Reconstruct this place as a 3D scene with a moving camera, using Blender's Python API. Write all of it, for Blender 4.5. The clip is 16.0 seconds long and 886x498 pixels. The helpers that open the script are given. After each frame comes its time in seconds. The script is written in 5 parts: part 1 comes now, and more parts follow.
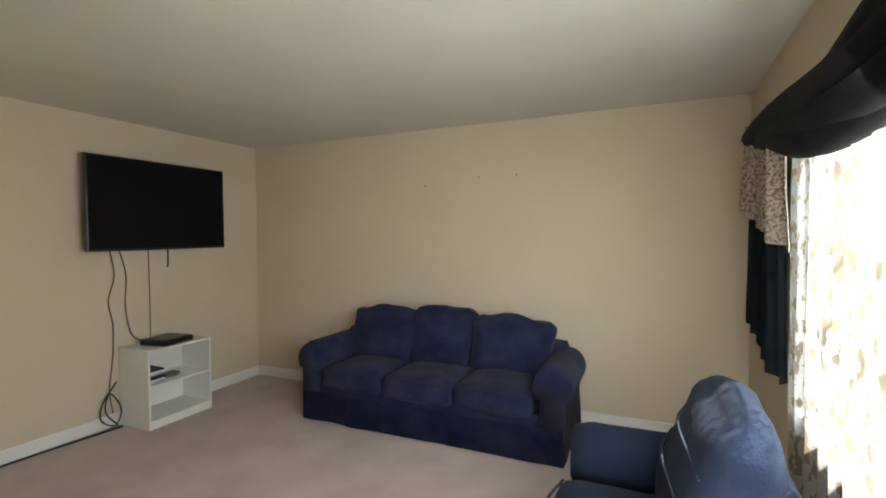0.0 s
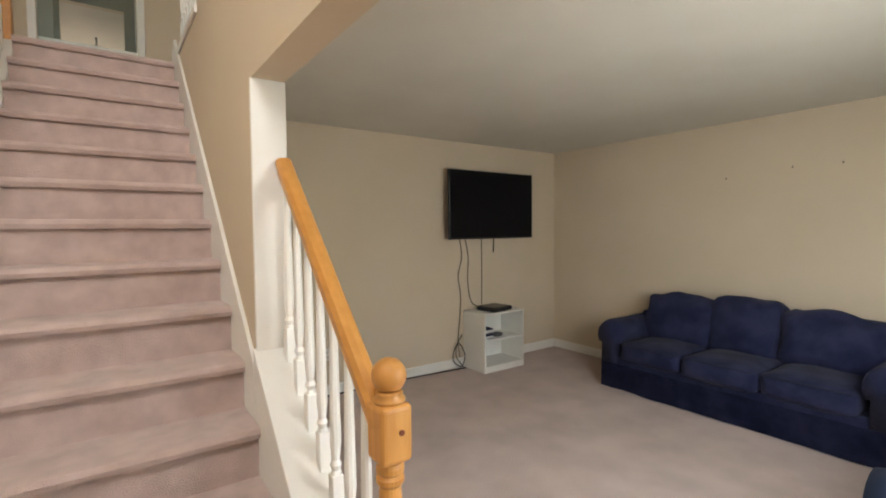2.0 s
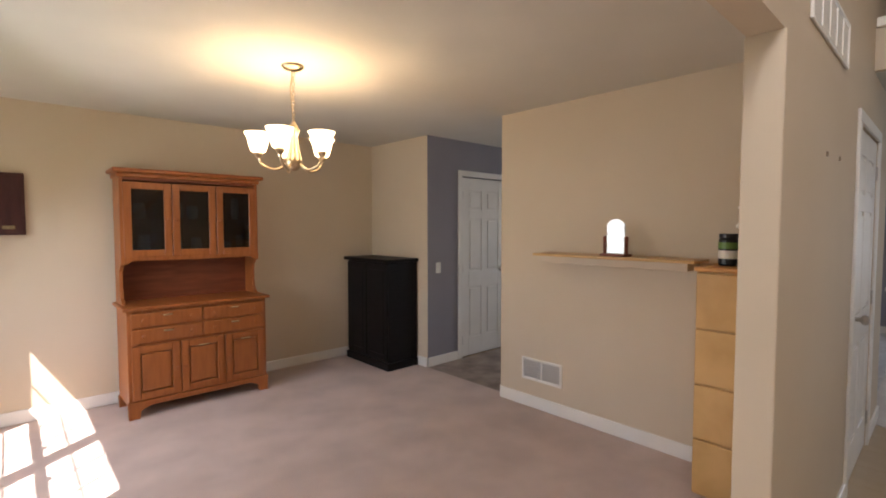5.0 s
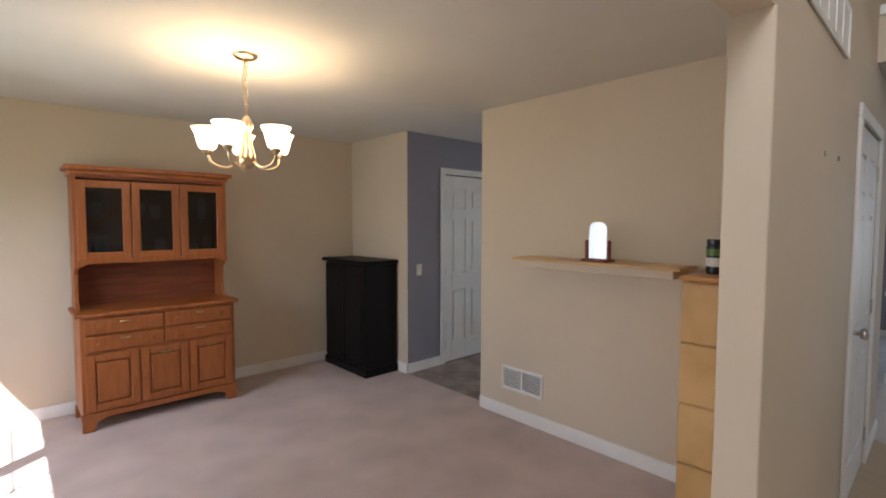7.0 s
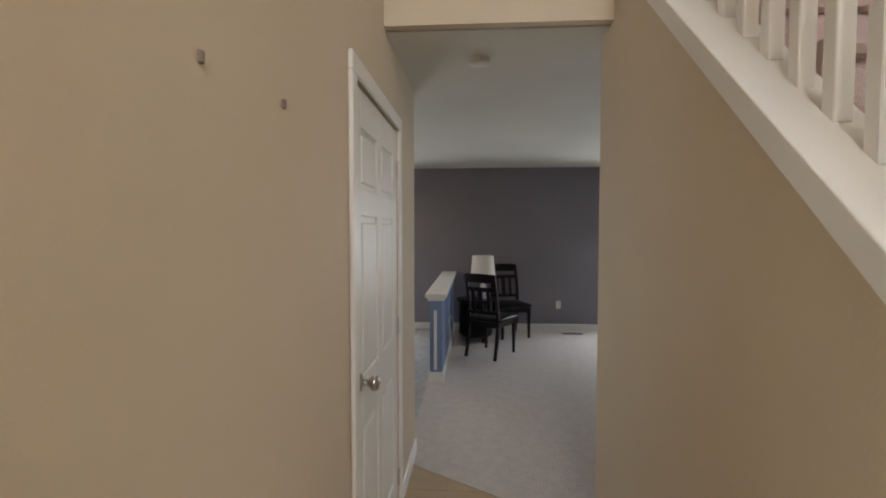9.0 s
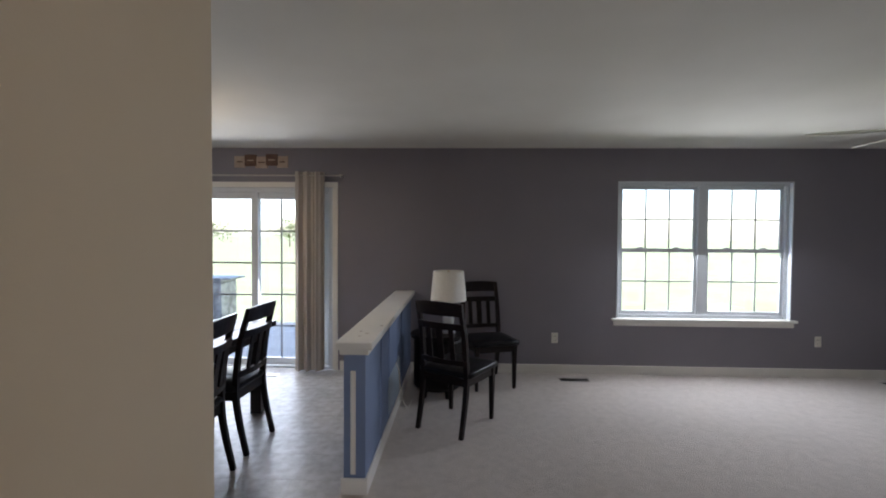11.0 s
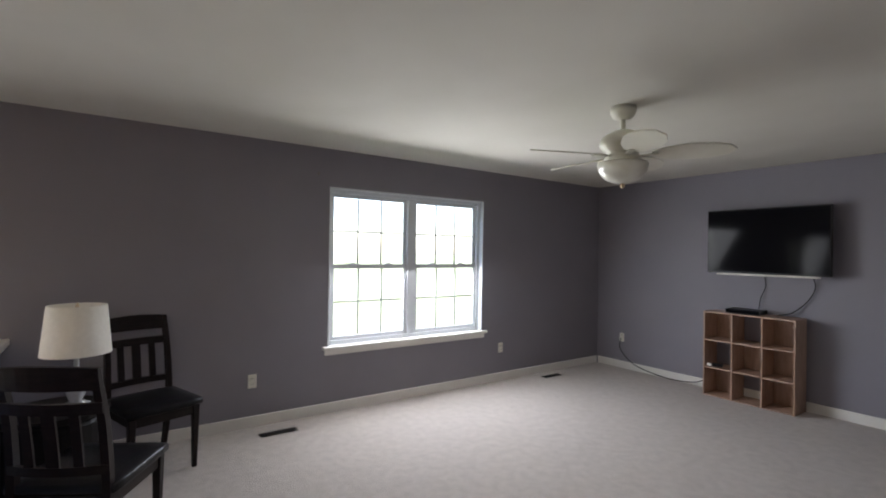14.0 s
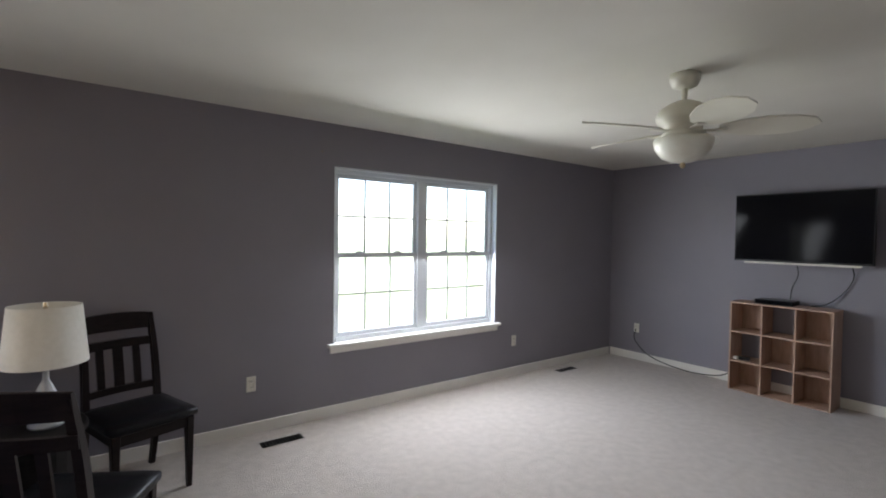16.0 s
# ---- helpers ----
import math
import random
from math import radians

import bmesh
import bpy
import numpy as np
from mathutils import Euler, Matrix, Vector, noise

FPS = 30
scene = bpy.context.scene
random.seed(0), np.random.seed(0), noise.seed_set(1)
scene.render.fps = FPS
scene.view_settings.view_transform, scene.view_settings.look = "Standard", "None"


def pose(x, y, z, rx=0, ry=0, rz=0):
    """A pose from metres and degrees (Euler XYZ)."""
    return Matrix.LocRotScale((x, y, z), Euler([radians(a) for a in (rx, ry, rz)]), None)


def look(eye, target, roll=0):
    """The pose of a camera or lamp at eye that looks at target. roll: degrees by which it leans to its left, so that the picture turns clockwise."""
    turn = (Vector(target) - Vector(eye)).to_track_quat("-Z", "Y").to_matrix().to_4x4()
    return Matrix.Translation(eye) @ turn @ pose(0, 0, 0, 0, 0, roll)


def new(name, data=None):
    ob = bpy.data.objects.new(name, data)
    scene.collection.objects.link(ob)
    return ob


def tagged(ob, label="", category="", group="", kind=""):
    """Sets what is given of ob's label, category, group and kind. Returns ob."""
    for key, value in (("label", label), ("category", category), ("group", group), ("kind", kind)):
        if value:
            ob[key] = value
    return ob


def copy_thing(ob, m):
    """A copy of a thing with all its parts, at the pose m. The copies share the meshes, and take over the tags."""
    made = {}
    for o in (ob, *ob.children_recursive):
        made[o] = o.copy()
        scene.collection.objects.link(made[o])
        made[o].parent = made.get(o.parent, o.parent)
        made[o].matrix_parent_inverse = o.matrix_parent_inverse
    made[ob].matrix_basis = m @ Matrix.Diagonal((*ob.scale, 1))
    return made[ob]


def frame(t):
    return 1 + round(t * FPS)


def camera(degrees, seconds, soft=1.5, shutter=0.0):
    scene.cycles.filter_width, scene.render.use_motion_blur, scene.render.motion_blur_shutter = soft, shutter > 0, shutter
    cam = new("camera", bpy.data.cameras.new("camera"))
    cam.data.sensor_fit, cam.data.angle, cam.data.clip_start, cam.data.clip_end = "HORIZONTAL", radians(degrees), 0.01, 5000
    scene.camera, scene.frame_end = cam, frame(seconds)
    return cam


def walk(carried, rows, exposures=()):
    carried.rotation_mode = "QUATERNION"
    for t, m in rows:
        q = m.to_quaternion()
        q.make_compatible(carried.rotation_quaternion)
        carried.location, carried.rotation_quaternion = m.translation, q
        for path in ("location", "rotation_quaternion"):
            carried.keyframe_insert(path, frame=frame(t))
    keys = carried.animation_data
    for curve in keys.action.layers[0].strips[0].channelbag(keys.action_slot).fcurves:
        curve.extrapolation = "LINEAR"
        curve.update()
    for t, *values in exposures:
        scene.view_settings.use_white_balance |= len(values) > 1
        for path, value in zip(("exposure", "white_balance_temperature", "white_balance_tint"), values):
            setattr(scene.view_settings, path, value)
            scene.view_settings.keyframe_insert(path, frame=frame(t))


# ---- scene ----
# the clip's camera: seconds, stops, kelvin, tint
EXPOSURES = [(0.0, 2.42, 6450, 5), (1.5, 2.42, 6500, 7), (2.5, 2.3, 6700, 11), (4.5, 2.05, 6450, 17), (7.0, 1.95, 5750, 13), (9.0, 2.2, 6300, 11), (11.5, 1.9, 6200, 15), (13.5, 2.25, 6450, 15), (16.0, 2.4, 6350, 13)]
# camera: seconds, eye, heading, pitch, roll
cam = camera(86.3, 16.0, soft=1.9)
ROWS = [
    (0.0, 0.444, 0.831, 1.503, 24.43, -1.76, -0.50),
    (0.5, 0.456, 0.706, 1.506, 28.96, -2.09, -0.25),
    (1.0, 0.480, 0.505, 1.501, 32.83, -2.23, -0.06),
    (1.5, 0.516, 0.278, 1.482, 40.27, -2.43, -0.19),
    (2.0, 0.574, 0.036, 1.508, 54.65, -2.43, -0.55),
    (2.5, 0.602, -0.239, 1.492, 68.38, -2.20, -0.59),
    (3.0, 0.599, -0.496, 1.465, 78.84, -2.09, -0.48),
    (3.5, 0.540, -0.732, 1.447, 91.07, -2.60, -0.45),
    (4.0, 0.451, -0.980, 1.456, 106.77, -2.75, -0.20),
    (4.5, 0.413, -1.180, 1.484, 123.04, -2.65, -0.07),
    (5.1, 0.360, -1.235, 1.497, 140.00, -2.80, 0.00),
    (5.7, 0.300, -1.260, 1.510, 151.00, -2.90, 0.05),
    (6.3, 0.220, -1.275, 1.525, 150.50, -3.00, 0.10),
    (7.0, 0.088, -1.269, 1.537, 137.15, -3.23, 0.15),
    (7.5, -0.168, -1.213, 1.509, 121.35, -2.40, 0.34),
    (8.0, -0.506, -1.176, 1.498, 108.84, -2.31, 0.34),
    (8.5, -0.925, -1.205, 1.500, 98.87, -2.24, 0.10),
    (9.0, -1.415, -1.189, 1.535, 93.92, -2.49, 0.00),
    (11.5, -3.800, -0.908, 1.498, 90.88, -1.20, 0.71),
    (12.0, -4.084, -0.858, 1.552, 87.31, -0.34, 0.70),
    (12.5, -4.250, -0.880, 1.518, 81.81, 0.38, 0.89),
    (13.0, -4.323, -0.893, 1.524, 74.27, 0.53, 0.99),
    (13.5, -4.365, -0.913, 1.516, 64.05, 0.49, 0.93),
    (14.0, -4.391, -0.925, 1.501, 55.06, 0.40, 0.90),
    (14.5, -4.431, -0.919, 1.499, 48.90, 0.18, 0.93),
    (15.0, -4.547, -0.911, 1.498, 47.59, -0.50, 0.96),
    (15.5, -4.711, -0.902, 1.508, 48.36, -1.20, 0.96),
    (16.0, -4.885, -0.921, 1.521, 53.14, -1.45, 0.93),
]
walk(cam, [(t, pose(x, y, z, 90 + pitch, -roll, yaw)) for t, x, y, z, yaw, pitch, roll in ROWS], EXPOSURES)

# ---- light ----
SUN_DIR = Vector((-0.48, -0.36, -0.80)).normalized()
world = bpy.data.worlds.new("sky")
scene.world = world
world.use_nodes = True
wn, wl = world.node_tree.nodes, world.node_tree.links
sky = wn.new("ShaderNodeTexSky")
sky.sky_type, sky.sun_disc = "NISHITA", False
sky.sun_elevation, sky.sun_rotation = math.asin(-SUN_DIR.z), math.atan2(-SUN_DIR.x, -SUN_DIR.y)
wl.new(sky.outputs[0], wn["Background"].inputs[0])
wn["Background"].inputs[1].default_value = 0.15

sun = new("sun", bpy.data.lights.new("sun", "SUN"))
sun.data.energy, sun.data.angle, sun.data.color = 5.0, radians(0.5), (1.0, 0.95, 0.86)
sun.matrix_world = look((0, 0, 20), Vector((0, 0, 20)) + SUN_DIR)


def window_light(name, place, toward, w, h, watts, color=(0.93, 0.97, 1.0)):
    """Sky light that enters by one opening."""
    lamp = bpy.data.lights.new(name, "AREA")
    lamp.shape, lamp.size, lamp.size_y, lamp.energy, lamp.color = "RECTANGLE", w, h, watts, color
    ob = new(name, lamp)
    ob.matrix_world = look(place, Vector(place) + Vector(toward))
    return ob


window_light("sky_light_living", (1.14, 2.1, 1.4), (-0.8, 0.6, -0.6), 2.1, 1.25, 21)
window_light("sky_light_dining", (1.14, -4.45, 1.4), (-1, 0.5, -0.7), 2.0, 1.25, 10)
window_light("sky_light_foyer", (1.14, -0.55, 3.8), (-1, 0, -0.35), 1.3, 1.5, 23, (1.0, 0.96, 0.92))
window_light("sky_light_family", (-8.60, 1.63, 1.35), (1, 0, -0.55), 1.7, 1.4, 15.5)
window_light("sky_light_kitchen", (-8.595, -3.45, 1.05), (1, 0, -0.3), 1.3, 1.9, 13)


def bulb(place, watts, radius=0.03, color=(1.0, 0.72, 0.42)):
    lamp = bpy.data.lights.new("bulb", "POINT")
    lamp.energy, lamp.shadow_soft_size, lamp.color = watts, radius, color
    ob = new("bulb", lamp)
    ob.location = place
    return ob


# ---- materials ----
def material(name, color, rough=0.6, metal=0.0, second=None, scale=8.0, bump=0.0, bump_scale=60.0, spec=0.4, random_value=0.0, stretch=(1, 1, 1), sheen=0.0, coords="Object", detail=5.0, contrast=(0.35, 0.65)):
    m = bpy.data.materials.new(name)
    m.use_nodes = True
    n, l = m.node_tree.nodes, m.node_tree.links
    b = n["Principled BSDF"]
    b.inputs["Roughness"].default_value, b.inputs["Metallic"].default_value = rough, metal
    b.inputs["Specular IOR Level"].default_value = spec
    b.inputs["Sheen Weight"].default_value = sheen
    tc, mp = n.new("ShaderNodeTexCoord"), n.new("ShaderNodeMapping")
    mp.inputs["Scale"].default_value = stretch
    l.new(tc.outputs[coords], mp.inputs["Vector"])
    second = second or tuple(c * 0.86 for c in color)
    noise_a = n.new("ShaderNodeTexNoise")
    noise_a.inputs["Scale"].default_value, noise_a.inputs["Detail"].default_value = scale, detail
    l.new(mp.outputs[0], noise_a.inputs["Vector"])
    ramp = n.new("ShaderNodeMapRange")
    ramp.inputs["From Min"].default_value, ramp.inputs["From Max"].default_value = contrast
    l.new(noise_a.outputs["Fac"], ramp.inputs["Value"])
    mix = n.new("ShaderNodeMix")
    mix.data_type = "RGBA"
    mix.inputs["A"].default_value, mix.inputs["B"].default_value = (*second, 1), (*color, 1)
    l.new(ramp.outputs[0], mix.inputs["Factor"])
    out = mix.outputs["Result"]
    if random_value:
        info, hsv, mr = n.new("ShaderNodeObjectInfo"), n.new("ShaderNodeHueSaturation"), n.new("ShaderNodeMapRange")
        mr.inputs["To Min"].default_value, mr.inputs["To Max"].default_value = 1 - random_value, 1 + random_value
        l.new(info.outputs["Random"], mr.inputs["Value"])
        l.new(mr.outputs[0], hsv.inputs["Value"])
        l.new(out, hsv.inputs["Color"])
        out = hsv.outputs[0]
    l.new(out, b.inputs["Base Color"])
    if bump:
        noise_b, bp = n.new("ShaderNodeTexNoise"), n.new("ShaderNodeBump")
        noise_b.inputs["Scale"].default_value, noise_b.inputs["Detail"].default_value = bump_scale, 3
        bp.inputs["Strength"].default_value, bp.inputs["Distance"].default_value = bump, 0.01
        l.new(mp.outputs[0], noise_b.inputs["Vector"])
        l.new(noise_b.outputs["Fac"], bp.inputs["Height"])
        l.new(bp.outputs[0], b.inputs["Normal"])
    return m


def glass_material(name, color=(1, 1, 1), rough=0.0, mixed=0.92):
    m = bpy.data.materials.new(name)
    m.use_nodes = True
    n, l = m.node_tree.nodes, m.node_tree.links
    n.remove(n["Principled BSDF"])
    clear, gloss, mix = n.new("ShaderNodeBsdfTransparent"), n.new("ShaderNodeBsdfGlossy"), n.new("ShaderNodeMixShader")
    clear.inputs[0].default_value, gloss.inputs["Roughness"].default_value = (*color, 1), rough
    mix.inputs[0].default_value = 1 - mixed
    l.new(clear.outputs[0], mix.inputs[1]), l.new(gloss.outputs[0], mix.inputs[2])
    l.new(mix.outputs[0], n["Material Output"].inputs[0])
    return m


def glow_material(name, color, strength, base=(0.9, 0.85, 0.75)):
    m = material(name, base, 0.35)
    b = m.node_tree.nodes["Principled BSDF"]
    b.inputs["Emission Color"].default_value, b.inputs["Emission Strength"].default_value = (*color, 1), strength
    return m


def sheer_material(name, color, second, density, scale):
    """Thin printed voile: part see-through, part diffuse and translucent."""
    m = bpy.data.materials.new(name)
    m.use_nodes = True
    n, l = m.node_tree.nodes, m.node_tree.links
    n.remove(n["Principled BSDF"])
    tc, mp, vo, mr = n.new("ShaderNodeTexCoord"), n.new("ShaderNodeMapping"), n.new("ShaderNodeTexNoise"), n.new("ShaderNodeMapRange")
    mp.inputs["Scale"].default_value = (1, 1, 0.45)
    l.new(tc.outputs["Object"], mp.inputs["Vector"])
    vo.inputs["Scale"].default_value, vo.inputs["Detail"].default_value = scale, 3
    l.new(mp.outputs[0], vo.inputs["Vector"])
    mr.inputs["From Min"].default_value, mr.inputs["From Max"].default_value = 0.5, 0.56
    l.new(vo.outputs["Fac"], mr.inputs["Value"])
    mix = n.new("ShaderNodeMix")
    mix.data_type = "RGBA"
    mix.inputs["A"].default_value, mix.inputs["B"].default_value = (*color, 1), (*second, 1)
    l.new(mr.outputs[0], mix.inputs["Factor"])
    clear, diff, tran = n.new("ShaderNodeBsdfTransparent"), n.new("ShaderNodeBsdfDiffuse"), n.new("ShaderNodeBsdfTranslucent")
    l.new(mix.outputs["Result"], diff.inputs[0]), l.new(mix.outputs["Result"], tran.inputs[0])
    a, b = n.new("ShaderNodeMixShader"), n.new("ShaderNodeMixShader")
    dens = n.new("ShaderNodeMapRange")
    dens.inputs["To Min"].default_value, dens.inputs["To Max"].default_value = density[0], density[1]
    l.new(mr.outputs[0], dens.inputs["Value"]), l.new(dens.outputs[0], b.inputs[0])
    a.inputs[0].default_value = 0.55
    l.new(diff.outputs[0], a.inputs[1]), l.new(tran.outputs[0], a.inputs[2])
    l.new(clear.outputs[0], b.inputs[1]), l.new(a.outputs[0], b.inputs[2])
    l.new(b.outputs[0], n["Material Output"].inputs[0])
    return m


CREAM = material("cream_wall_paint", (0.62, 0.525, 0.395), 0.75, second=(0.595, 0.50, 0.37), scale=1.5, bump=0.06, bump_scale=180, spec=0.25)
GREY = material("slate_grey_wall_paint", (0.248, 0.235, 0.268), 0.6, second=(0.233, 0.22, 0.252), scale=1.5, bump=0.06, bump_scale=180, spec=0.3)
# Slate blue of the half wall, with the sky's reflection put into the colour.
BLUE = material("sky_blued_wall_paint", (0.20, 0.26, 0.40), 0.55, second=(0.18, 0.235, 0.37), scale=2, bump=0.06, bump_scale=180, spec=0.3)
CEILING = material("ceiling_paint", (0.66, 0.635, 0.57), 0.85, second=(0.63, 0.605, 0.54), scale=2, bump=0.12, bump_scale=220, spec=0.15)
WHITE = material("white_trim_paint", (0.80, 0.78, 0.73), 0.38, second=(0.76, 0.74, 0.69), scale=4, bump=0.03, bump_scale=90)
GRILLE = material("grey_window_grille", (0.30, 0.32, 0.34), 0.5, second=(0.26, 0.28, 0.30), scale=9)
VINYL = material("white_vinyl", (0.68, 0.71, 0.74), 0.35, second=(0.64, 0.67, 0.70), scale=5)
CARPET = material("mauve_carpet", (0.60, 0.47, 0.41), 0.95, second=(0.47, 0.365, 0.315), scale=3.0, bump=1.0, bump_scale=130, spec=0.05, sheen=0.25, detail=12, contrast=(0.3, 0.66))
CARPET_GREY = material("grey_carpet", (0.55, 0.495, 0.45), 0.95, second=(0.475, 0.427, 0.388), scale=15, bump=1.0, bump_scale=130, spec=0.05, sheen=0.25, detail=12, contrast=(0.3, 0.66))
STAIR_CARPET = material("stair_carpet", (0.68, 0.53, 0.48), 0.95, second=(0.55, 0.42, 0.38), scale=9, bump=0.9, bump_scale=260, spec=0.05, sheen=0.3, detail=6)
TILE = material("tan_vinyl_tile", (0.46, 0.36, 0.235), 0.3, second=(0.41, 0.315, 0.20), scale=2.2, bump=0.04, bump_scale=25, random_value=0.05, detail=4, coords="Generated", contrast=(0.3, 0.7))
GROUT = material("tan_grout", (0.33, 0.25, 0.155), 0.8, scale=20)
KTILE = material("grey_slate_vinyl", (0.46, 0.45, 0.44), 0.35, second=(0.32, 0.30, 0.28), scale=4, bump=0.08, bump_scale=30, random_value=0.08, detail=7, coords="Generated")
KTILE_BROWN = material("brown_slate_vinyl", (0.34, 0.27, 0.22), 0.4, second=(0.16, 0.12, 0.10), scale=5, bump=0.1, bump_scale=30, detail=7)
OAK = material("golden_oak", (0.60, 0.29, 0.075), 0.32, second=(0.53, 0.245, 0.058), scale=4, bump=0.03, bump_scale=30, stretch=(1, 7, 7), spec=0.45)
OAK_POST = material("golden_oak_post", (0.60, 0.30, 0.085), 0.4, second=(0.52, 0.24, 0.06), scale=5, bump=0.03, bump_scale=30, stretch=(7, 7, 1), spec=0.4)
CHERRY = material("cherry_wood", (0.34, 0.108, 0.026), 0.38, second=(0.27, 0.080, 0.018), scale=5, bump=0.04, bump_scale=40, stretch=(7, 7, 1), spec=0.5)
# Darker cherry: puts the hutch interior's shade into colour; also plain dark wood elsewhere.
CHERRY_DARK_SHADED = material("cherry_wood_dark_shaded", (0.22, 0.06, 0.025), 0.45, second=(0.16, 0.04, 0.015), scale=5, stretch=(1, 7, 7))
MAROON = material("dark_maroon_wood", (0.060, 0.016, 0.014), 0.45, second=(0.040, 0.010, 0.010), scale=5, stretch=(6, 6, 1), spec=0.35)
BLACKWOOD = material("black_stained_wood", (0.010, 0.0085, 0.0085), 0.45, second=(0.006, 0.005, 0.005), scale=12, bump=0.05, bump_scale=60, stretch=(1, 1, 8), spec=0.14)
ESPRESSO = material("espresso_wood", (0.013, 0.008, 0.0075), 0.34, second=(0.007, 0.004, 0.004), scale=8, bump=0.06, bump_scale=50, stretch=(1, 8, 8), spec=0.2)
LEATHER = material("black_seat_leather", (0.009, 0.009, 0.011), 0.33, second=(0.006, 0.006, 0.008), scale=20, bump=0.15, bump_scale=120, spec=0.2)
BIRCH = material("birch_veneer", (0.66, 0.42, 0.17), 0.35, second=(0.56, 0.34, 0.12), scale=5, stretch=(6, 1, 1), bump=0.03)
CUBEWOOD = material("light_oak_laminate", (0.47, 0.32, 0.24), 0.5, second=(0.38, 0.25, 0.18), scale=6, stretch=(5, 5, 1), bump=0.03)
NAVY = material("navy_corduroy", (0.014, 0.017, 0.045), 0.95, second=(0.028, 0.032, 0.072), scale=7, bump=0.5, bump_scale=90, spec=0.08, sheen=0.06, detail=6)
NAVY_CHAIR = material("navy_cotton", (0.012, 0.017, 0.034), 0.9, second=(0.017, 0.024, 0.044), scale=5, bump=0.25, bump_scale=110, spec=0.06, sheen=0.02)
PIPING = material("navy_piping", (0.012, 0.015, 0.035), 0.8, scale=30)
TVBLACK = material("tv_glass", (0.006, 0.006, 0.008), 0.08, second=(0.006, 0.006, 0.007), scale=3, spec=0.08)
PLASTIC = material("black_plastic", (0.012, 0.012, 0.014), 0.35, second=(0.009, 0.009, 0.01), scale=20)
CABLE = material("grey_cable", (0.16, 0.13, 0.10), 0.5, scale=20)
CABLE_BLACK = material("black_cable", (0.012, 0.012, 0.012), 0.5, scale=20)
MELAMINE = material("white_melamine", (0.78, 0.76, 0.70), 0.4, second=(0.74, 0.72, 0.66), scale=4)
BRASS = material("antique_brass", (0.62, 0.51, 0.35), 0.28, metal=1.0, second=(0.50, 0.40, 0.26), scale=12)
BRASS_BRIGHT = material("polished_brass", (0.80, 0.68, 0.45), 0.2, metal=1.0, second=(0.74, 0.60, 0.38), scale=15)
NICKEL = material("brushed_nickel", (0.55, 0.53, 0.50), 0.3, metal=1.0, second=(0.48, 0.46, 0.44), scale=20)
SHADE_LIT = glow_material("lit_frosted_glass", (1.0, 0.72, 0.40), 1.6)
FANWHITE = material("cream_fan_enamel", (0.72, 0.70, 0.60), 0.4, second=(0.68, 0.66, 0.56), scale=6)
FROSTED = material("frosted_bowl_glass", (0.78, 0.77, 0.68), 0.3, second=(0.66, 0.64, 0.54), scale=9, spec=0.5)
LINEN = material("white_linen_shade", (0.78, 0.75, 0.68), 0.8, second=(0.74, 0.71, 0.64), scale=40, bump=0.04, bump_scale=300)
CRYSTAL = material("clear_glass_base", (0.55, 0.56, 0.58), 0.08, second=(0.4, 0.41, 0.43), scale=12, spec=0.7)
PLUG = material("dull_wall_plug", (0.30, 0.25, 0.19), 0.7, second=(0.22, 0.18, 0.14), scale=40)
OUTLET = material("almond_plastic", (0.74, 0.71, 0.64), 0.4, scale=10)
DARKSLOT = material("dark_slot", (0.02, 0.02, 0.02), 0.7, scale=20)
BRONZE = material("brown_register_metal", (0.10, 0.065, 0.04), 0.45, metal=0.4, scale=20)
TAUPE = material("taupe_curtain", (0.56, 0.52, 0.47), 0.8, second=(0.46, 0.42, 0.38), scale=5, stretch=(1, 1, 0.2), bump=0.2, bump_scale=150)
BLACKSILK = material("black_voile", (0.004, 0.004, 0.005), 0.7, second=(0.009, 0.009, 0.011), scale=6, spec=0.08)
SLATEVOILE = sheer_material("slate_voile", (0.030, 0.038, 0.050), (0.024, 0.031, 0.042), (0.95, 0.95), 20)
LEOPARD = material("animal_print_voile", (0.36, 0.30, 0.235), 0.8, second=(0.14, 0.10, 0.075), scale=75, detail=2, contrast=(0.40, 0.55), spec=0.1)
SHEER = sheer_material("printed_sheer", (0.85, 0.83, 0.78), (0.20, 0.155, 0.105), (0.30, 0.92), 42)
PANE = glass_material("window_glass")
CABGLASS = glass_material("cabinet_glass", (0.40, 0.41, 0.45), 0.03, 0.95)
GRASS = material("lawn", (0.22, 0.25, 0.15), 0.9, second=(0.17, 0.20, 0.11), scale=0.6, bump=0.5, bump_scale=30)
DECKING = material("pale_decking", (0.66, 0.63, 0.58), 0.7, second=(0.58, 0.54, 0.49), scale=4, stretch=(1, 6, 1), random_value=0.08)
LEAF = material("leaves", (0.12, 0.19, 0.05), 0.7, second=(0.08, 0.14, 0.035), scale=3)
BARK = material("bark", (0.10, 0.075, 0.05), 0.9, scale=12, bump=0.4)
GRILLMETAL = material("grill_steel", (0.50, 0.50, 0.51), 0.4, metal=0.6, second=(0.2, 0.2, 0.21), scale=9)
GRILLBLACK = material("grill_black_enamel", (0.09, 0.09, 0.10), 0.3, scale=9)
STONE = material("speckled_laminate", (0.33, 0.24, 0.18), 0.3, second=(0.18, 0.13, 0.10), scale=60)
PAPER = material("printed_card", (0.55, 0.55, 0.56), 0.5, second=(0.2, 0.22, 0.28), scale=30)
CANVAS_A = material("weathered_sign_board", (0.50, 0.40, 0.33), 0.7, second=(0.38, 0.28, 0.22), scale=10)
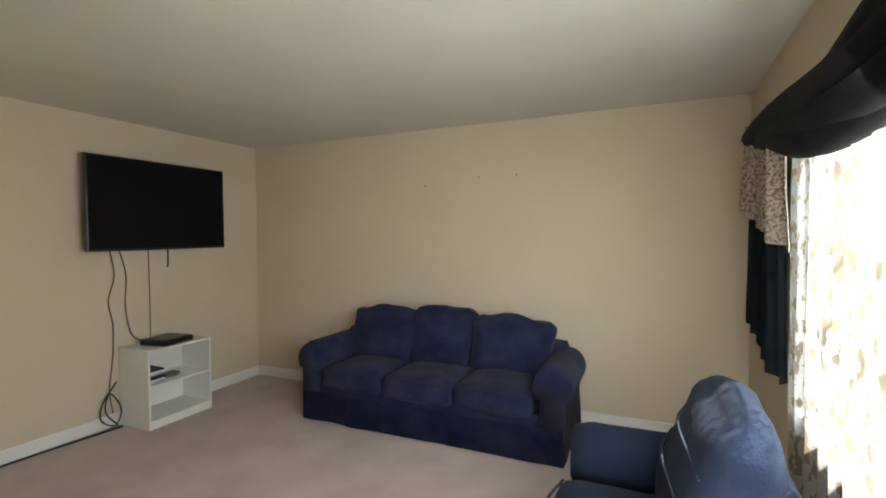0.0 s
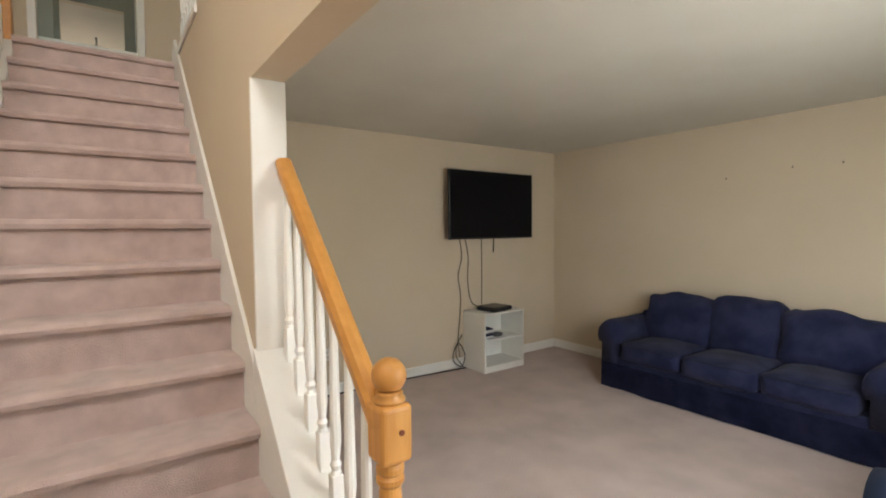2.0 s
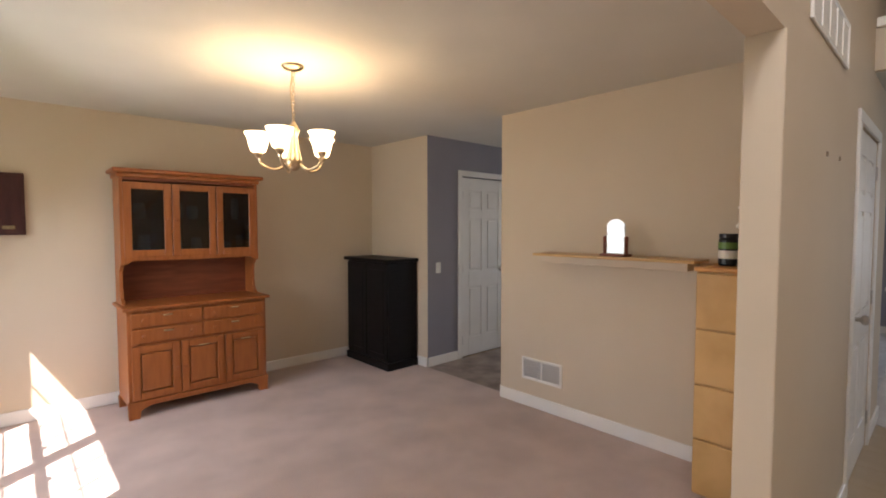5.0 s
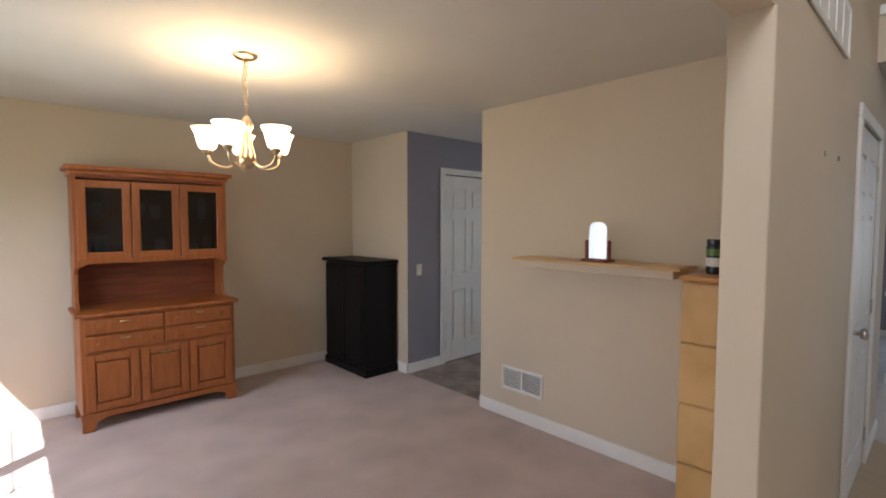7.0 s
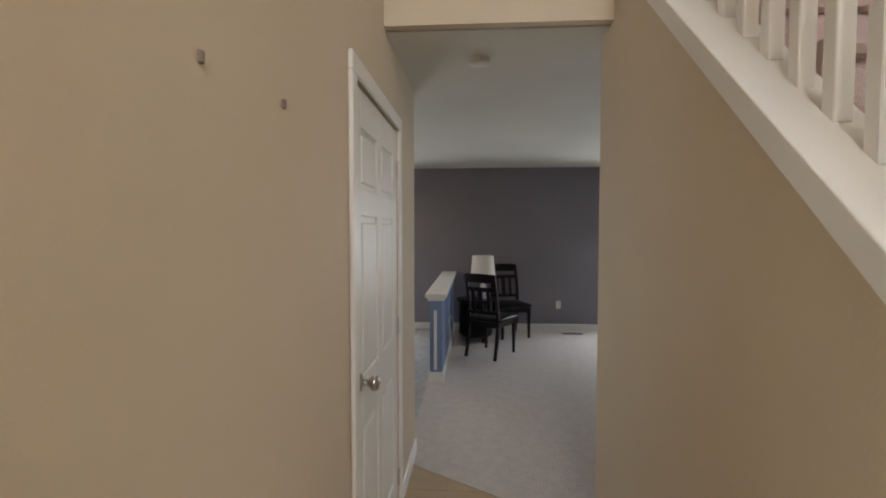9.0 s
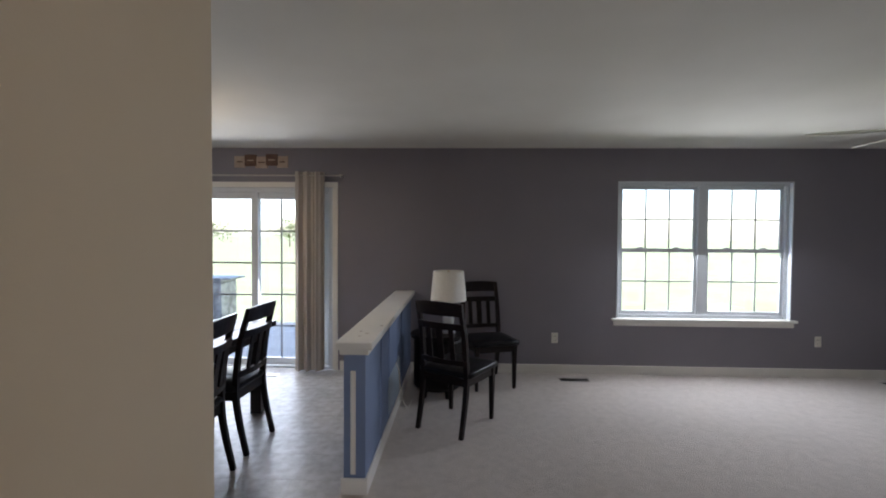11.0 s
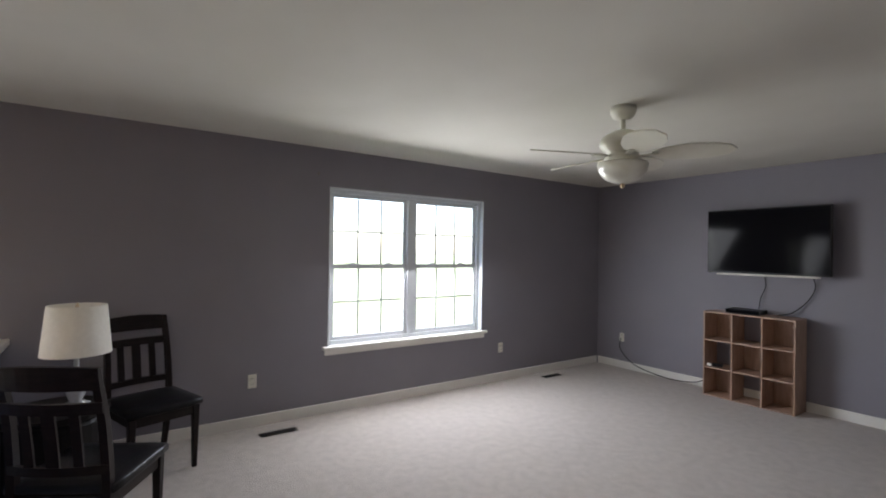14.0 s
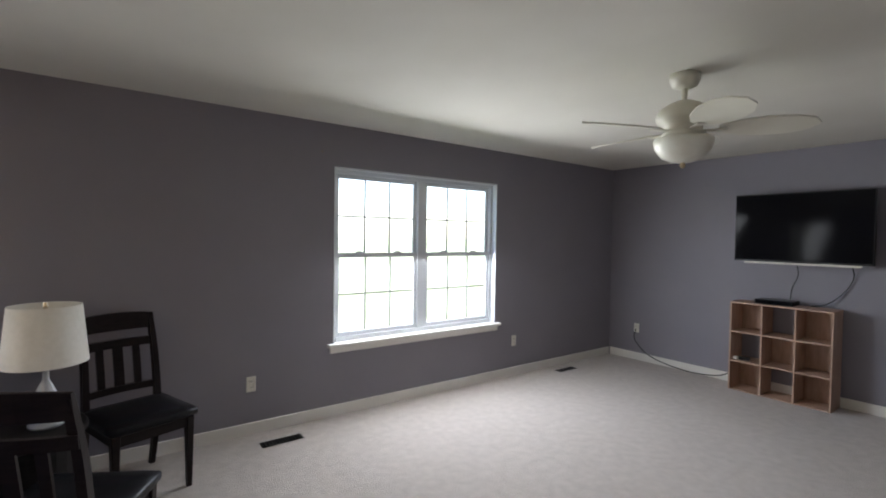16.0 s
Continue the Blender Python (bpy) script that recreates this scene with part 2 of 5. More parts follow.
CANVAS_B = material("dark_sign_board", (0.16, 0.09, 0.065), 0.7, second=(0.10, 0.055, 0.04), scale=10)
GREENJAR = material("green_label", (0.12, 0.22, 0.05), 0.4, scale=30)
# Darkened wall paint: the far upstairs room's dimness is put into this colour.
DARKROOM = material("upstairs_paint_with_dimness", (0.30, 0.27, 0.23), 0.8, scale=2)


# ---- mesh helpers ----
def finish(name, bm, mat, smooth=False):
    bmesh.ops.recalc_face_normals(bm, faces=bm.faces)
    me = bpy.data.meshes.new(name)
    bm.to_mesh(me)
    bm.free()
    for m in (mat if isinstance(mat, (list, tuple)) else [mat]):
        me.materials.append(m)
    if smooth:
        for p in me.polygons:
            p.use_smooth = True
    return me


def part(name, bm, mat, parent=None, label="", smooth=False, kind=""):
    me = bm if isinstance(bm, bpy.types.Mesh) else finish(name, bm, mat, smooth)
    ob = new(name, me)
    if parent is not None:
        ob.parent = parent
    if label or kind:
        tagged(ob, label=label, kind=kind)
    return ob


def thing(name, label, category, at=(0, 0, 0), rz=0, group=""):
    e = new(name)
    e.empty_display_size = 0.1
    e.matrix_basis = pose(*at, 0, 0, rz)
    return tagged(e, label, category, group)


def add_box(bm, lo, hi, bevel=0.0, seg=2, m=None):
    lo, hi = Vector(lo), Vector(hi)
    r = bmesh.ops.create_cube(bm, size=1.0)
    vs = r["verts"]
    for v in vs:
        v.co = Vector([(lo[i] + hi[i]) / 2 + v.co[i] * (hi[i] - lo[i]) for i in range(3)])
    if bevel:
        es = list({e for v in vs for e in v.link_edges})
        out = bmesh.ops.bevel(bm, geom=es, offset=bevel, segments=seg, profile=0.5, affect="EDGES")
        vs = list({v for f in out["faces"] for v in f.verts} | {v for v in vs if v.is_valid})
    if m is not None:
        bmesh.ops.transform(bm, matrix=m, verts=[v for v in vs if v.is_valid])
    return bm


def box(lo, hi, bevel=0.0, seg=2, m=None):
    return add_box(bmesh.new(), lo, hi, bevel, seg, m)


def add_lathe(bm, profile, seg=16, center=(0, 0), m=None):
    """Turned shape from (radius, z) pairs."""
    rings = []
    for r, z in profile:
        ring = []
        for i in range(seg):
            a = 2 * math.pi * i / seg
            co = Vector((center[0] + r * math.cos(a), center[1] + r * math.sin(a), z))
            ring.append(bm.verts.new(m @ co if m is not None else co))
        rings.append(ring)
    for a, b in zip(rings, rings[1:]):
        for i in range(seg):
            bm.faces.new((a[i], a[(i + 1) % seg], b[(i + 1) % seg], b[i]))
    bm.faces.new(rings[0][::-1])
    bm.faces.new(rings[-1])
    return bm


def lathe(profile, seg=16, center=(0, 0), m=None):
    return add_lathe(bmesh.new(), profile, seg, center, m)


def add_tube(bm, points, r, seg=8):
    """Round bar along a smooth line of points."""
    pts = [Vector(p) for p in points]
    rings = []
    side = None
    for i, p in enumerate(pts):
        d = (pts[min(i + 1, len(pts) - 1)] - pts[max(i - 1, 0)]).normalized()
        if side is None:
            side = d.orthogonal().normalized()
        side = (side - d * side.dot(d)).normalized()
        up = d.cross(side)
        rad = r(i / (len(pts) - 1)) if callable(r) else r
        rings.append([bm.verts.new(p + rad * (math.cos(2 * math.pi * k / seg) * side + math.sin(2 * math.pi * k / seg) * up)) for k in range(seg)])
    for a, b in zip(rings, rings[1:]):
        for i in range(seg):
            bm.faces.new((a[i], a[(i + 1) % seg], b[(i + 1) % seg], b[i]))
    bm.faces.new(rings[0][::-1])
    bm.faces.new(rings[-1])
    return bm


def spline(points, n=8):
    """Catmull-Rom line through points."""
    p = [Vector(q) for q in points]
    p = [p[0] * 2 - p[1]] + p + [p[-1] * 2 - p[-2]]
    out = []
    for a, b, c, d in zip(p, p[1:], p[2:], p[3:]):
        for i in range(n):
            t = i / n
            out.append(0.5 * (2 * b + (c - a) * t + (2 * a - 5 * b + 4 * c - d) * t * t + (3 * b - a - 3 * c + d) * t ** 3))
    return out + [p[-2]]


def tube(points, r, seg=8, n=8):
    return add_tube(bmesh.new(), spline(points, n), r, seg)


def prism(outline, axis, lo, hi, bevel=0.0):
    """A flat outline pushed along an axis; outline in the other two axes, in order."""
    bm = bmesh.new()
    def co(p, h):
        return {"x": (h, p[0], p[1]), "y": (p[0], h, p[1]), "z": (p[0], p[1], h)}[axis]
    a, b = [bm.verts.new(co(p, lo)) for p in outline], [bm.verts.new(co(p, hi)) for p in outline]
    bm.faces.new(a), bm.faces.new(b[::-1])
    for i in range(len(a)):
        j = (i + 1) % len(a)
        bm.faces.new((a[i], b[i], b[j], a[j]))
    bmesh.ops.recalc_face_normals(bm, faces=bm.faces)
    if bevel:
        bmesh.ops.bevel(bm, geom=list(bm.edges), offset=bevel, segments=2, profile=0.5, affect="EDGES")
    return bm


def cushion(lo, hi, puff=0.04, r=0.05, cuts=6, seed=0, m=None, wrinkle=0.008):
    """A soft box: rounded, bulging, uneven."""
    bm = box(lo, hi)
    bmesh.ops.subdivide_edges(bm, edges=bm.edges[:], cuts=cuts, use_grid_fill=True)
    lo, hi = Vector(lo), Vector(hi)
    c, h = (lo + hi) / 2, (hi - lo) / 2
    for v in bm.verts:
        p = Vector([(v.co[i] - c[i]) / h[i] for i in range(3)])
        inner = Vector([max(-(h[i] - r), min(h[i] - r, v.co[i] - c[i])) for i in range(3)])
        d = (v.co - c) - inner
        if d.length > 1e-6:
            inner += d.normalized() * min(r, d.length)
        q = c + inner
        bulge = puff * (1 - p.x ** 2) * (1 - p.y ** 2) if abs(p.z) > 0.5 else 0
        q.z += math.copysign(bulge, p.z)
        bulge_y = puff * 0.6 * (1 - p.x ** 2) * (1 - p.z ** 2) if abs(p.y) > 0.5 else 0
        q.y += math.copysign(bulge_y, p.y)
        q += wrinkle * noise.noise_vector(q * 7 + Vector((seed, seed * 2, 0)))
        v.co = q
    if m is not None:
        bm.transform(m)
    return bm


def wall(name, axis, a0, a1, p0, p1, z0, z1, holes=(), front=None, back=None, label="", ends=None):
    """A wall along x or y from a0 to a1, between p0 and p1, with openings (a_lo, a_hi, z_lo, z_hi). front: paint of the side at p1."""
    bm = bmesh.new()
    cuts = sorted({a0, a1, *[h[0] for h in holes], *[h[1] for h in holes]})
    for s, e in zip(cuts, cuts[1:]):
        spans, z = [], z0
        for h in sorted((h for h in holes if h[0] <= s + 1e-6 and h[1] >= e - 1e-6), key=lambda h: h[2]):
            if h[2] > z:
                spans.append((z, h[2]))
            z = max(z, h[3])
        if z < z1:
            spans.append((z, z1))
        for lo, hi in spans:
            add_box(bm, (s, p0, lo) if axis == "x" else (p0, s, lo), (e, p1, hi) if axis == "x" else (p1, e, hi))
    bmesh.ops.remove_doubles(bm, verts=bm.verts, dist=1e-5)
    faces = {}
    for f in bm.faces:
        faces.setdefault(frozenset(v.index for v in f.verts), []).append(f)
    bm.verts.index_update()
    seen = {}
    for f in bm.faces:
        key = tuple(sorted(v.index for v in f.verts))
        seen.setdefault(key, []).append(f)
    bmesh.ops.delete(bm, geom=[f for fs in seen.values() if len(fs) > 1 for f in fs], context="FACES")
    bmesh.ops.recalc_face_normals(bm, faces=bm.faces)
    k = 1 if axis == "x" else 0
    for f in bm.faces:
        if f.normal[k] < -0.5:
            f.material_index = 1
        elif abs(f.normal[1 - k]) > 0.5 and ends == "back":
            f.material_index = 1
    me = bpy.data.meshes.new(name)
    bm.to_mesh(me)
    bm.free()
    me.materials.append(front), me.materials.append(back or front)
    return tagged(new(name, me), label, "wall", kind="structure")


def structure(name, bm, mat, label, category, smooth=False):
    return tagged(part(name, bm, mat, smooth=smooth), label, category, kind="structure")


# ---- large structure ----
H = 2.44
TOP = 5.3
wall("wall_front", "y", -6.12, 4.77, 1.02, 1.17, 0, TOP, [(1.0, 3.2, 0.75, 2.05), (-5.45, -3.45, 0.75, 2.05), (-1.2, 0.1, 3.1, 4.6)], CREAM, CREAM, "cream painted front wall with window openings")
wall("wall_north_living", "x", -3.56, 1.02, 4.65, 4.77, 0, H, (), CREAM, CREAM, "cream painted living room wall")
wall("wall_north_family", "x", -8.57, -3.56, 4.65, 4.77, 0, H, (), GREY, GREY, "slate grey painted family room wall")
wall("wall_between", "y", 0.61, 4.65, -3.62, -3.50, 0, H, (), CREAM, GREY, "painted wall between living and family rooms")
wall("wall_stair", "x", -3.62, 1.02, 0.49, 0.61, 0, TOP, [(-1.30, 0.92, 0, 2.08), (-3.62, -2.45, 2.76, TOP)], CREAM, CREAM, "cream stair wall with wide living room opening")
wall("wall_hall", "x", -4.58, 1.02, -1.70, -1.60, 0, TOP, [(-1.375, 0.85, 0, 2.09), (-3.89, -3.0, 0, 2.05)], CREAM, CREAM, "cream hall wall with dining room opening and door")
wall("wall_shelf", "y", -3.90, -1.70, -2.905, -2.785, 0, H, (), CREAM, GREY, "cream dining room wall with a vent", ends="back")
wall("wall_dining_corner", "y", -6.0, -4.98, -2.99, -2.87, 0, H, (), CREAM, GREY, "cream dining room corner wall", ends="back")
wall("wall_passage", "x", -5.2, -2.99, -5.10, -4.98, 0, H, [(-4.12, -3.38, 0, 2.05)], GREY, GREY, "slate grey passage wall with a door")
wall("wall_south", "x", -8.57, 1.02, -6.12, -6.0, 0, H, (), CREAM, CREAM, "cream painted dining room wall")
wall("wall_back", "y", -6.12, 4.77, -8.72, -8.57, 0, H, [(0.71, 2.55, 0.61, 2.09), (-4.17, -2.38, 0.0, 2.01)], GREY, GREY, "slate grey back wall with window and sliding door")
wall("wall_kitchen_south", "x", -8.57, -5.2, -5.99, -5.93, 0, H, (), GREY, GREY, "slate grey kitchen wall")

# stair triangle under the flight
def nosing(x):
    return -0.9 * x - 0.31
structure("wall_under_stairs", prism([(-3.76, 0), (-0.56, 0), (-0.56, nosing(-0.56) - 0.175), (-2.95, nosing(-2.95) - 0.175), (-3.60, nosing(-3.60) - 0.175), (-3.60, H), (-3.76, H)], "y", -0.59, -0.49), CREAM, "cream painted wall under the stairs", "wall")
structure("wall_stair_end", box((-3.76, -0.49, 0), (-3.62, 0.61, H)), GREY, "grey painted wall behind the stairs", "wall")

# floors
structure("floor_living", box((-3.5, 0.55, -0.1), (1.02, 4.65, 0.0)), CARPET, "mauve beige living room carpet with worn tracks", "carpet")
structure("floor_dining", box((-2.87, -6.0, -0.1), (1.02, -1.66, 0.0)), CARPET, "mauve beige dining room carpet", "carpet")
structure("floor_family", prism([(-4.44, -1.655), (-3.76, -0.58), (-3.62, 0.6), (-3.62, 4.65), (-8.57, 4.65), (-8.57, -1.655)], "z", -0.1, 0.006), CARPET_GREY, "grey beige family room carpet", "carpet")
structure("floor_foyer", prism([(1.02, -1.66), (1.02, 0.55), (-3.62, 0.55), (-3.76, -0.58), (-4.40, -1.60), (-4.40, -1.66)], "z", -0.1, -0.006), GROUT, "tan tiled foyer floor", "floor")
structure("floor_kitchen", box((-8.57, -6.0, -0.1), (-2.87, -1.60, -0.006)), GROUT, "grey tiled kitchen floor", "floor")

# ceilings
structure("ceiling_living", box((-3.56, 0.61, H), (1.02, 4.65, H + 0.1)), CEILING, "white textured living room ceiling", "ceiling")
structure("ceiling_dining", box((-2.9, -6.0, H), (1.02, -1.70, H + 0.1)), CEILING, "white textured dining room ceiling", "ceiling")
structure("ceiling_back", prism([(-8.57, -6.0), (-2.9, -6.0), (-2.9, -1.70), (-4.58, -1.70), (-4.58, -1.6), (-3.62, -1.6), (-3.62, 4.65), (-8.57, 4.65)], "z", H, H + 0.1), CEILING, "white textured kitchen and family room ceiling", "ceiling")
structure("ceiling_foyer", box((-6.6, -1.6, TOP), (1.02, 3.0, TOP + 0.1)), CEILING, "white two-storey foyer ceiling", "ceiling")
structure("roof_slab", box((-8.72, -6.12, TOP + 0.1), (1.17, 4.77, TOP + 0.2)), CEILING, "plain slab that closes the upper storey", "roof")

# upper landing
structure("landing_floor", box((-6.6, -1.6, 2.56), (-3.60, 3.0, 2.74)), STAIR_CARPET, "carpeted upper landing floor", "carpet")
structure("landing_fascia", box((-3.60, -1.6, H), (-3.55, -0.59, 2.74)), CREAM, "cream painted landing edge above the hall", "beam")
structure("landing_nosing", box((-3.61, -1.597, 2.695), (-3.528, -0.56, 2.752), 0.006), WHITE, "white trim along the landing edge", "trim")
# The side toward the far room carries its dimness in the paint.
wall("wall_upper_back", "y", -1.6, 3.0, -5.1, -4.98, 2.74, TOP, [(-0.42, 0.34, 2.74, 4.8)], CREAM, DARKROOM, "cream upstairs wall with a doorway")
wall("wall_upper_side", "x", -4.98, -2.4, 2.6, 2.72, 2.74, TOP, (), CREAM, CREAM, "cream upstairs hallway wall")
wall("wall_upper_far", "y", -1.6, 3.0, -6.72, -6.6, 2.74, TOP, (), DARKROOM, DARKROOM, "upstairs room wall with its dimness put into the colour")
wall("wall_upper_end", "y", 0.61, 2.6, -2.45, -2.33, 2.74, TOP, (), CREAM, CREAM, "cream upstairs hallway end wall")
structure("upper_hall_floor", box((-3.6, 0.61, 2.56), (-2.33, 2.72, 2.74)), STAIR_CARPET, "carpeted upstairs hallway floor", "carpet")

# ---- trim ----
def baseboard(points_list):
    """Each run: x0, y0, x1, y1, side normal."""
    for x0, y0, x1, y1, nx, ny in points_list:
        t, h = 0.014, 0.1
        lo = (min(x0, x1, x0 + nx * t, x1 + nx * t), min(y0, y1, y0 + ny * t, y1 + ny * t), 0.0)
        hi = (max(x0, x1, x0 + nx * t, x1 + nx * t), max(y0, y1, y0 + ny * t, y1 + ny * t), h)
        structure("baseboard", box(lo, hi, 0.004, 1), WHITE, "white painted baseboard", "baseboard")


baseboard([
    (-3.50, 0.625, -3.50, 4.636, 1, 0), (-3.50, 4.65, 1.02, 4.65, 0, -1), (1.02, 0.63, 1.02, 4.63, -1, 0), (-3.48, 0.61, -1.38, 0.61, 0, 1),
    (-2.785, -3.90, -2.785, -2.25, 1, 0), (-2.87, -5.98, -2.87, -4.98, 1, 0), (-2.86, -6.0, 1.0, -6.0, 0, 1), (1.02, -5.98, 1.02, -1.72, -1, 0),
    (-3.31, -4.98, -2.875, -4.98, 0, 1), (-2.90, -3.90, -2.79, -3.90, 0, -1),
    (-2.933, -1.60, -1.42, -1.60, 0, 1), (-4.58, -1.60, -3.957, -1.60, 0, 1), (-3.76, -0.59, -0.62, -0.59, 0, -1), (-3.76, -0.57, -3.76, 0.61, -1, 0),
    (-8.57, -1.50, -8.57, 4.63, 1, 0), (-8.55, 4.65, -3.63, 4.65, 0, -1), (-3.62, 0.63, -3.62, 4.63, -1, 0), (-8.57, -2.30, -8.57, -1.66, 1, 0),
    (-4.58, -1.70, -4.58, -1.60, -1, 0),
])


def casing(name, axis, a0, a1, z1, p, out, w=0.065, t=0.016, label="white painted casing round the opening"):
    """Flat moulding round a door opening on the wall face at p."""
    lo, hi = sorted((p, p + out * t))
    for s, e, zl, zh in ((a0 - w, a0, 0, z1), (a1, a1 + w, 0, z1), (a0 - w, a1 + w, z1, z1 + w)):
        b = box((s, lo, zl), (e, hi, zh), 0.004, 1) if axis == "x" else box((lo, s, zl), (hi, e, zh), 0.004, 1)
        structure(name, b, WHITE, label, "trim")


casing("door_casing", "x", -3.89, -3.0, 2.05, -1.60, 1)
casing("door_casing", "x", -4.12, -3.38, 2.05, -4.98, 1)
# painted liners of the two wide openings
structure("opening_jamb", box((-1.304, 0.484, 0.5), (-1.288, 0.616, 2.08), 0.003, 1), WHITE, "white painted jamb of the living room opening", "trim")
structure("opening_jamb", box((-1.379, -1.706, 0), (-1.363, -1.594, 2.09), 0.003, 1), CREAM, "cream painted jamb of the dining opening", "trim")


def six_panel_door(name, label, w, h, at, rz, knob_side=1, hinges=True):
    """Closed white six-panel door: leaf with recessed and raised panels. Local x along the leaf, faces local -y."""
    d = thing(name, label, "door", at, rz)
    d["kind"] = "structure"
    bm = bmesh.new()
    add_box(bm, (0, -0.012, 0.01), (w, 0.03, h))
    part("leaf_core", bm, WHITE, d)
    s, mid = 0.11, 0.09
    pw = (w - 2 * s - mid) / 2
    rows = [(0.22, 0.80), (0.98, 1.58), (1.68, 1.90)]
    st = bmesh.new()
    add_box(st, (0, -0.022, 0.01), (s, -0.010, h), 0.003, 1), add_box(st, (w - s, -0.022, 0.01), (w, -0.010, h), 0.003, 1)
    add_box(st, (s + pw, -0.022, 0.01), (s + pw + mid, -0.010, h), 0.003, 1)
    zs = [0.01] + [z for r in rows for z in r] + [h]
    for a, b in zip(zs[::2], zs[1::2]):
        add_box(st, (s, -0.0215, a), (w - s, -0.010, b), 0.003, 1)
    part("stiles_and_rails", st, WHITE, d)
    for a, b in rows:
        for x0 in (s, s + pw + mid):
            part("door_panel", box((x0 + 0.022, -0.021, a + 0.022), (x0 + pw - 0.022, -0.008, b - 0.022), 0.008, 2), WHITE, d)
    kx = w - 0.065 if knob_side > 0 else 0.065
    m = pose(kx, -0.022, 0.98, 90, 0, 0)
    part("door_knob", lathe([(0.032, 0), (0.032, 0.006), (0.012, 0.012), (0.012, 0.035), (0.024, 0.042), (0.029, 0.055), (0.024, 0.068), (0.008, 0.073)], 16, m=m), NICKEL, d, "satin nickel knob", smooth=True)
    if hinges:
        hx = 0.004 if knob_side > 0 else w - 0.004
        for z in (0.2, 1.02, 1.84):
            part("hinge", lathe([(0.007, z - 0.045), (0.007, z + 0.045)], 8, (hx, -0.026)), NICKEL, d)
    return d


six_panel_door("door_1", "closed white six-panel closet door in the hall", 0.88, 2.04, (-3.005, -1.625, 0), 180, -1)
six_panel_door("door_2", "closed white six-panel door in the passage", 0.73, 2.04, (-3.385, -5.005, 0), 180, 1)


# ---- staircase ----
RISE, RUN = 2.744 / 14, 0.2175
stairs = thing("staircase", "straight carpeted stair flight with rounded nosings", "stairs")
stairs["kind"] = "structure"
for i in range(1, 15):
    x = -1.0 - RUN * (i - 3)
    z = RISE * i
    back = x - RUN - 0.05 if i < 14 else -3.60
    base = max(0.0, z - 0.42)
    o = [(x - 0.03, base), (x - 0.03, z - 0.045), (x - 0.004, z - 0.042), (x + 0.004, z - 0.022), (x - 0.006, z - 0.005), (x - 0.03, z), (back, z), (back, base)]
    part("step", prism(o, "y", -0.412, 0.472), STAIR_CARPET, stairs)
structure("stair_skirt", prism([(-1.302, 0.3), (-1.302, nosing(-1.302) + 0.14), (-3.42, nosing(-3.42) + 0.14), (-3.55, 2.86), (-3.55, 2.3)], "y", 0.473, 0.4885), WHITE, "white skirt board along the stairs", "trim")
structure("stair_stringer", prism([(-0.50, 0), (-0.50, nosing(-0.5) - 0.11), (-3.55, nosing(-3.55) - 0.11), (-3.55, nosing(-3.55) - 0.188), (-0.66, nosing(-0.66) - 0.188), (-0.60, 0)], "y", -0.60, -0.41, 0.004), WHITE, "white painted stringer under the stair rail", "trim")
structure("stair_curb", prism([(-0.50, 0), (-0.50, nosing(-0.5) + 0.2), (-1.299, nosing(-1.299) + 0.2), (-1.299, 0)], "y", 0.473, 0.655, 0.004), WHITE, "white painted curb below the short stair rail", "trim")


def baluster_mesh(height, base):
    bm = bmesh.new()
    add_box(bm, (-0.019, -0.019, 0), (0.019, 0.019, base), 0.003, 1)
    add_lathe(bm, [(0.018, base - 0.002), (0.012, base + 0.012), (0.019, base + 0.03), (0.012, base + 0.045), (0.018, base + 0.10), (0.0165, base + 0.2), (0.011, height)], 10)
    return finish("baluster", bm, WHITE)


BAL = baluster_mesh(0.90, 0.27)
BAL_STAIR = baluster_mesh(0.955, 0.29)
BAL_SHORT = baluster_mesh(0.70, 0.14)


def newel(parent, x, y, z0=0.0):
    g = 0.045
    bm = bmesh.new()
    add_box(bm, (x - g, y - g, 0), (x + g, y + g, z0 + 0.28), 0.006)
    add_lathe(bm, [(0.043, z0 + 0.279), (0.035, z0 + 0.30), (0.042, z0 + 0.32), (0.030, z0 + 0.36), (0.038, z0 + 0.52), (0.033, z0 + 0.74), (0.028, z0 + 0.80), (0.037, z0 + 0.812), (0.037, z0 + 0.824), (0.029, z0 + 0.832), (0.037, z0 + 0.84), (0.037, z0 + 0.852), (0.032, z0 + 0.862), (0.042, z0 + 0.872)], 20, (x, y))
    add_box(bm, (x - g, y - g, z0 + 0.868), (x + g, y + g, z0 + 1.02), 0.014, 3)
    p = part("newel_post", bm, OAK_POST, parent, "golden oak turned newel post")
    prof = [(0.034, z0 + 1.015), (0.042, z0 + 1.022), (0.042, z0 + 1.03), (0.030, z0 + 1.037), (0.036, z0 + 1.044), (0.028, z0 + 1.052)]
    prof += [(max(0.004, 0.046 * math.sin(a)), z0 + 1.088 - 0.046 * math.cos(a)) for a in [math.pi * (0.2 + 0.8 * k / 11) for k in range(12)]]
    part("ball_finial", lathe(prof, 24, (x, y)), OAK_POST, p, smooth=True)
    part("plug", lathe([(0.008, 0), (0.008, 0.003)], 8, m=pose(x + g, y + 0.01, z0 + 0.95, 0, 90, 0)), CHERRY_DARK_SHADED, p)


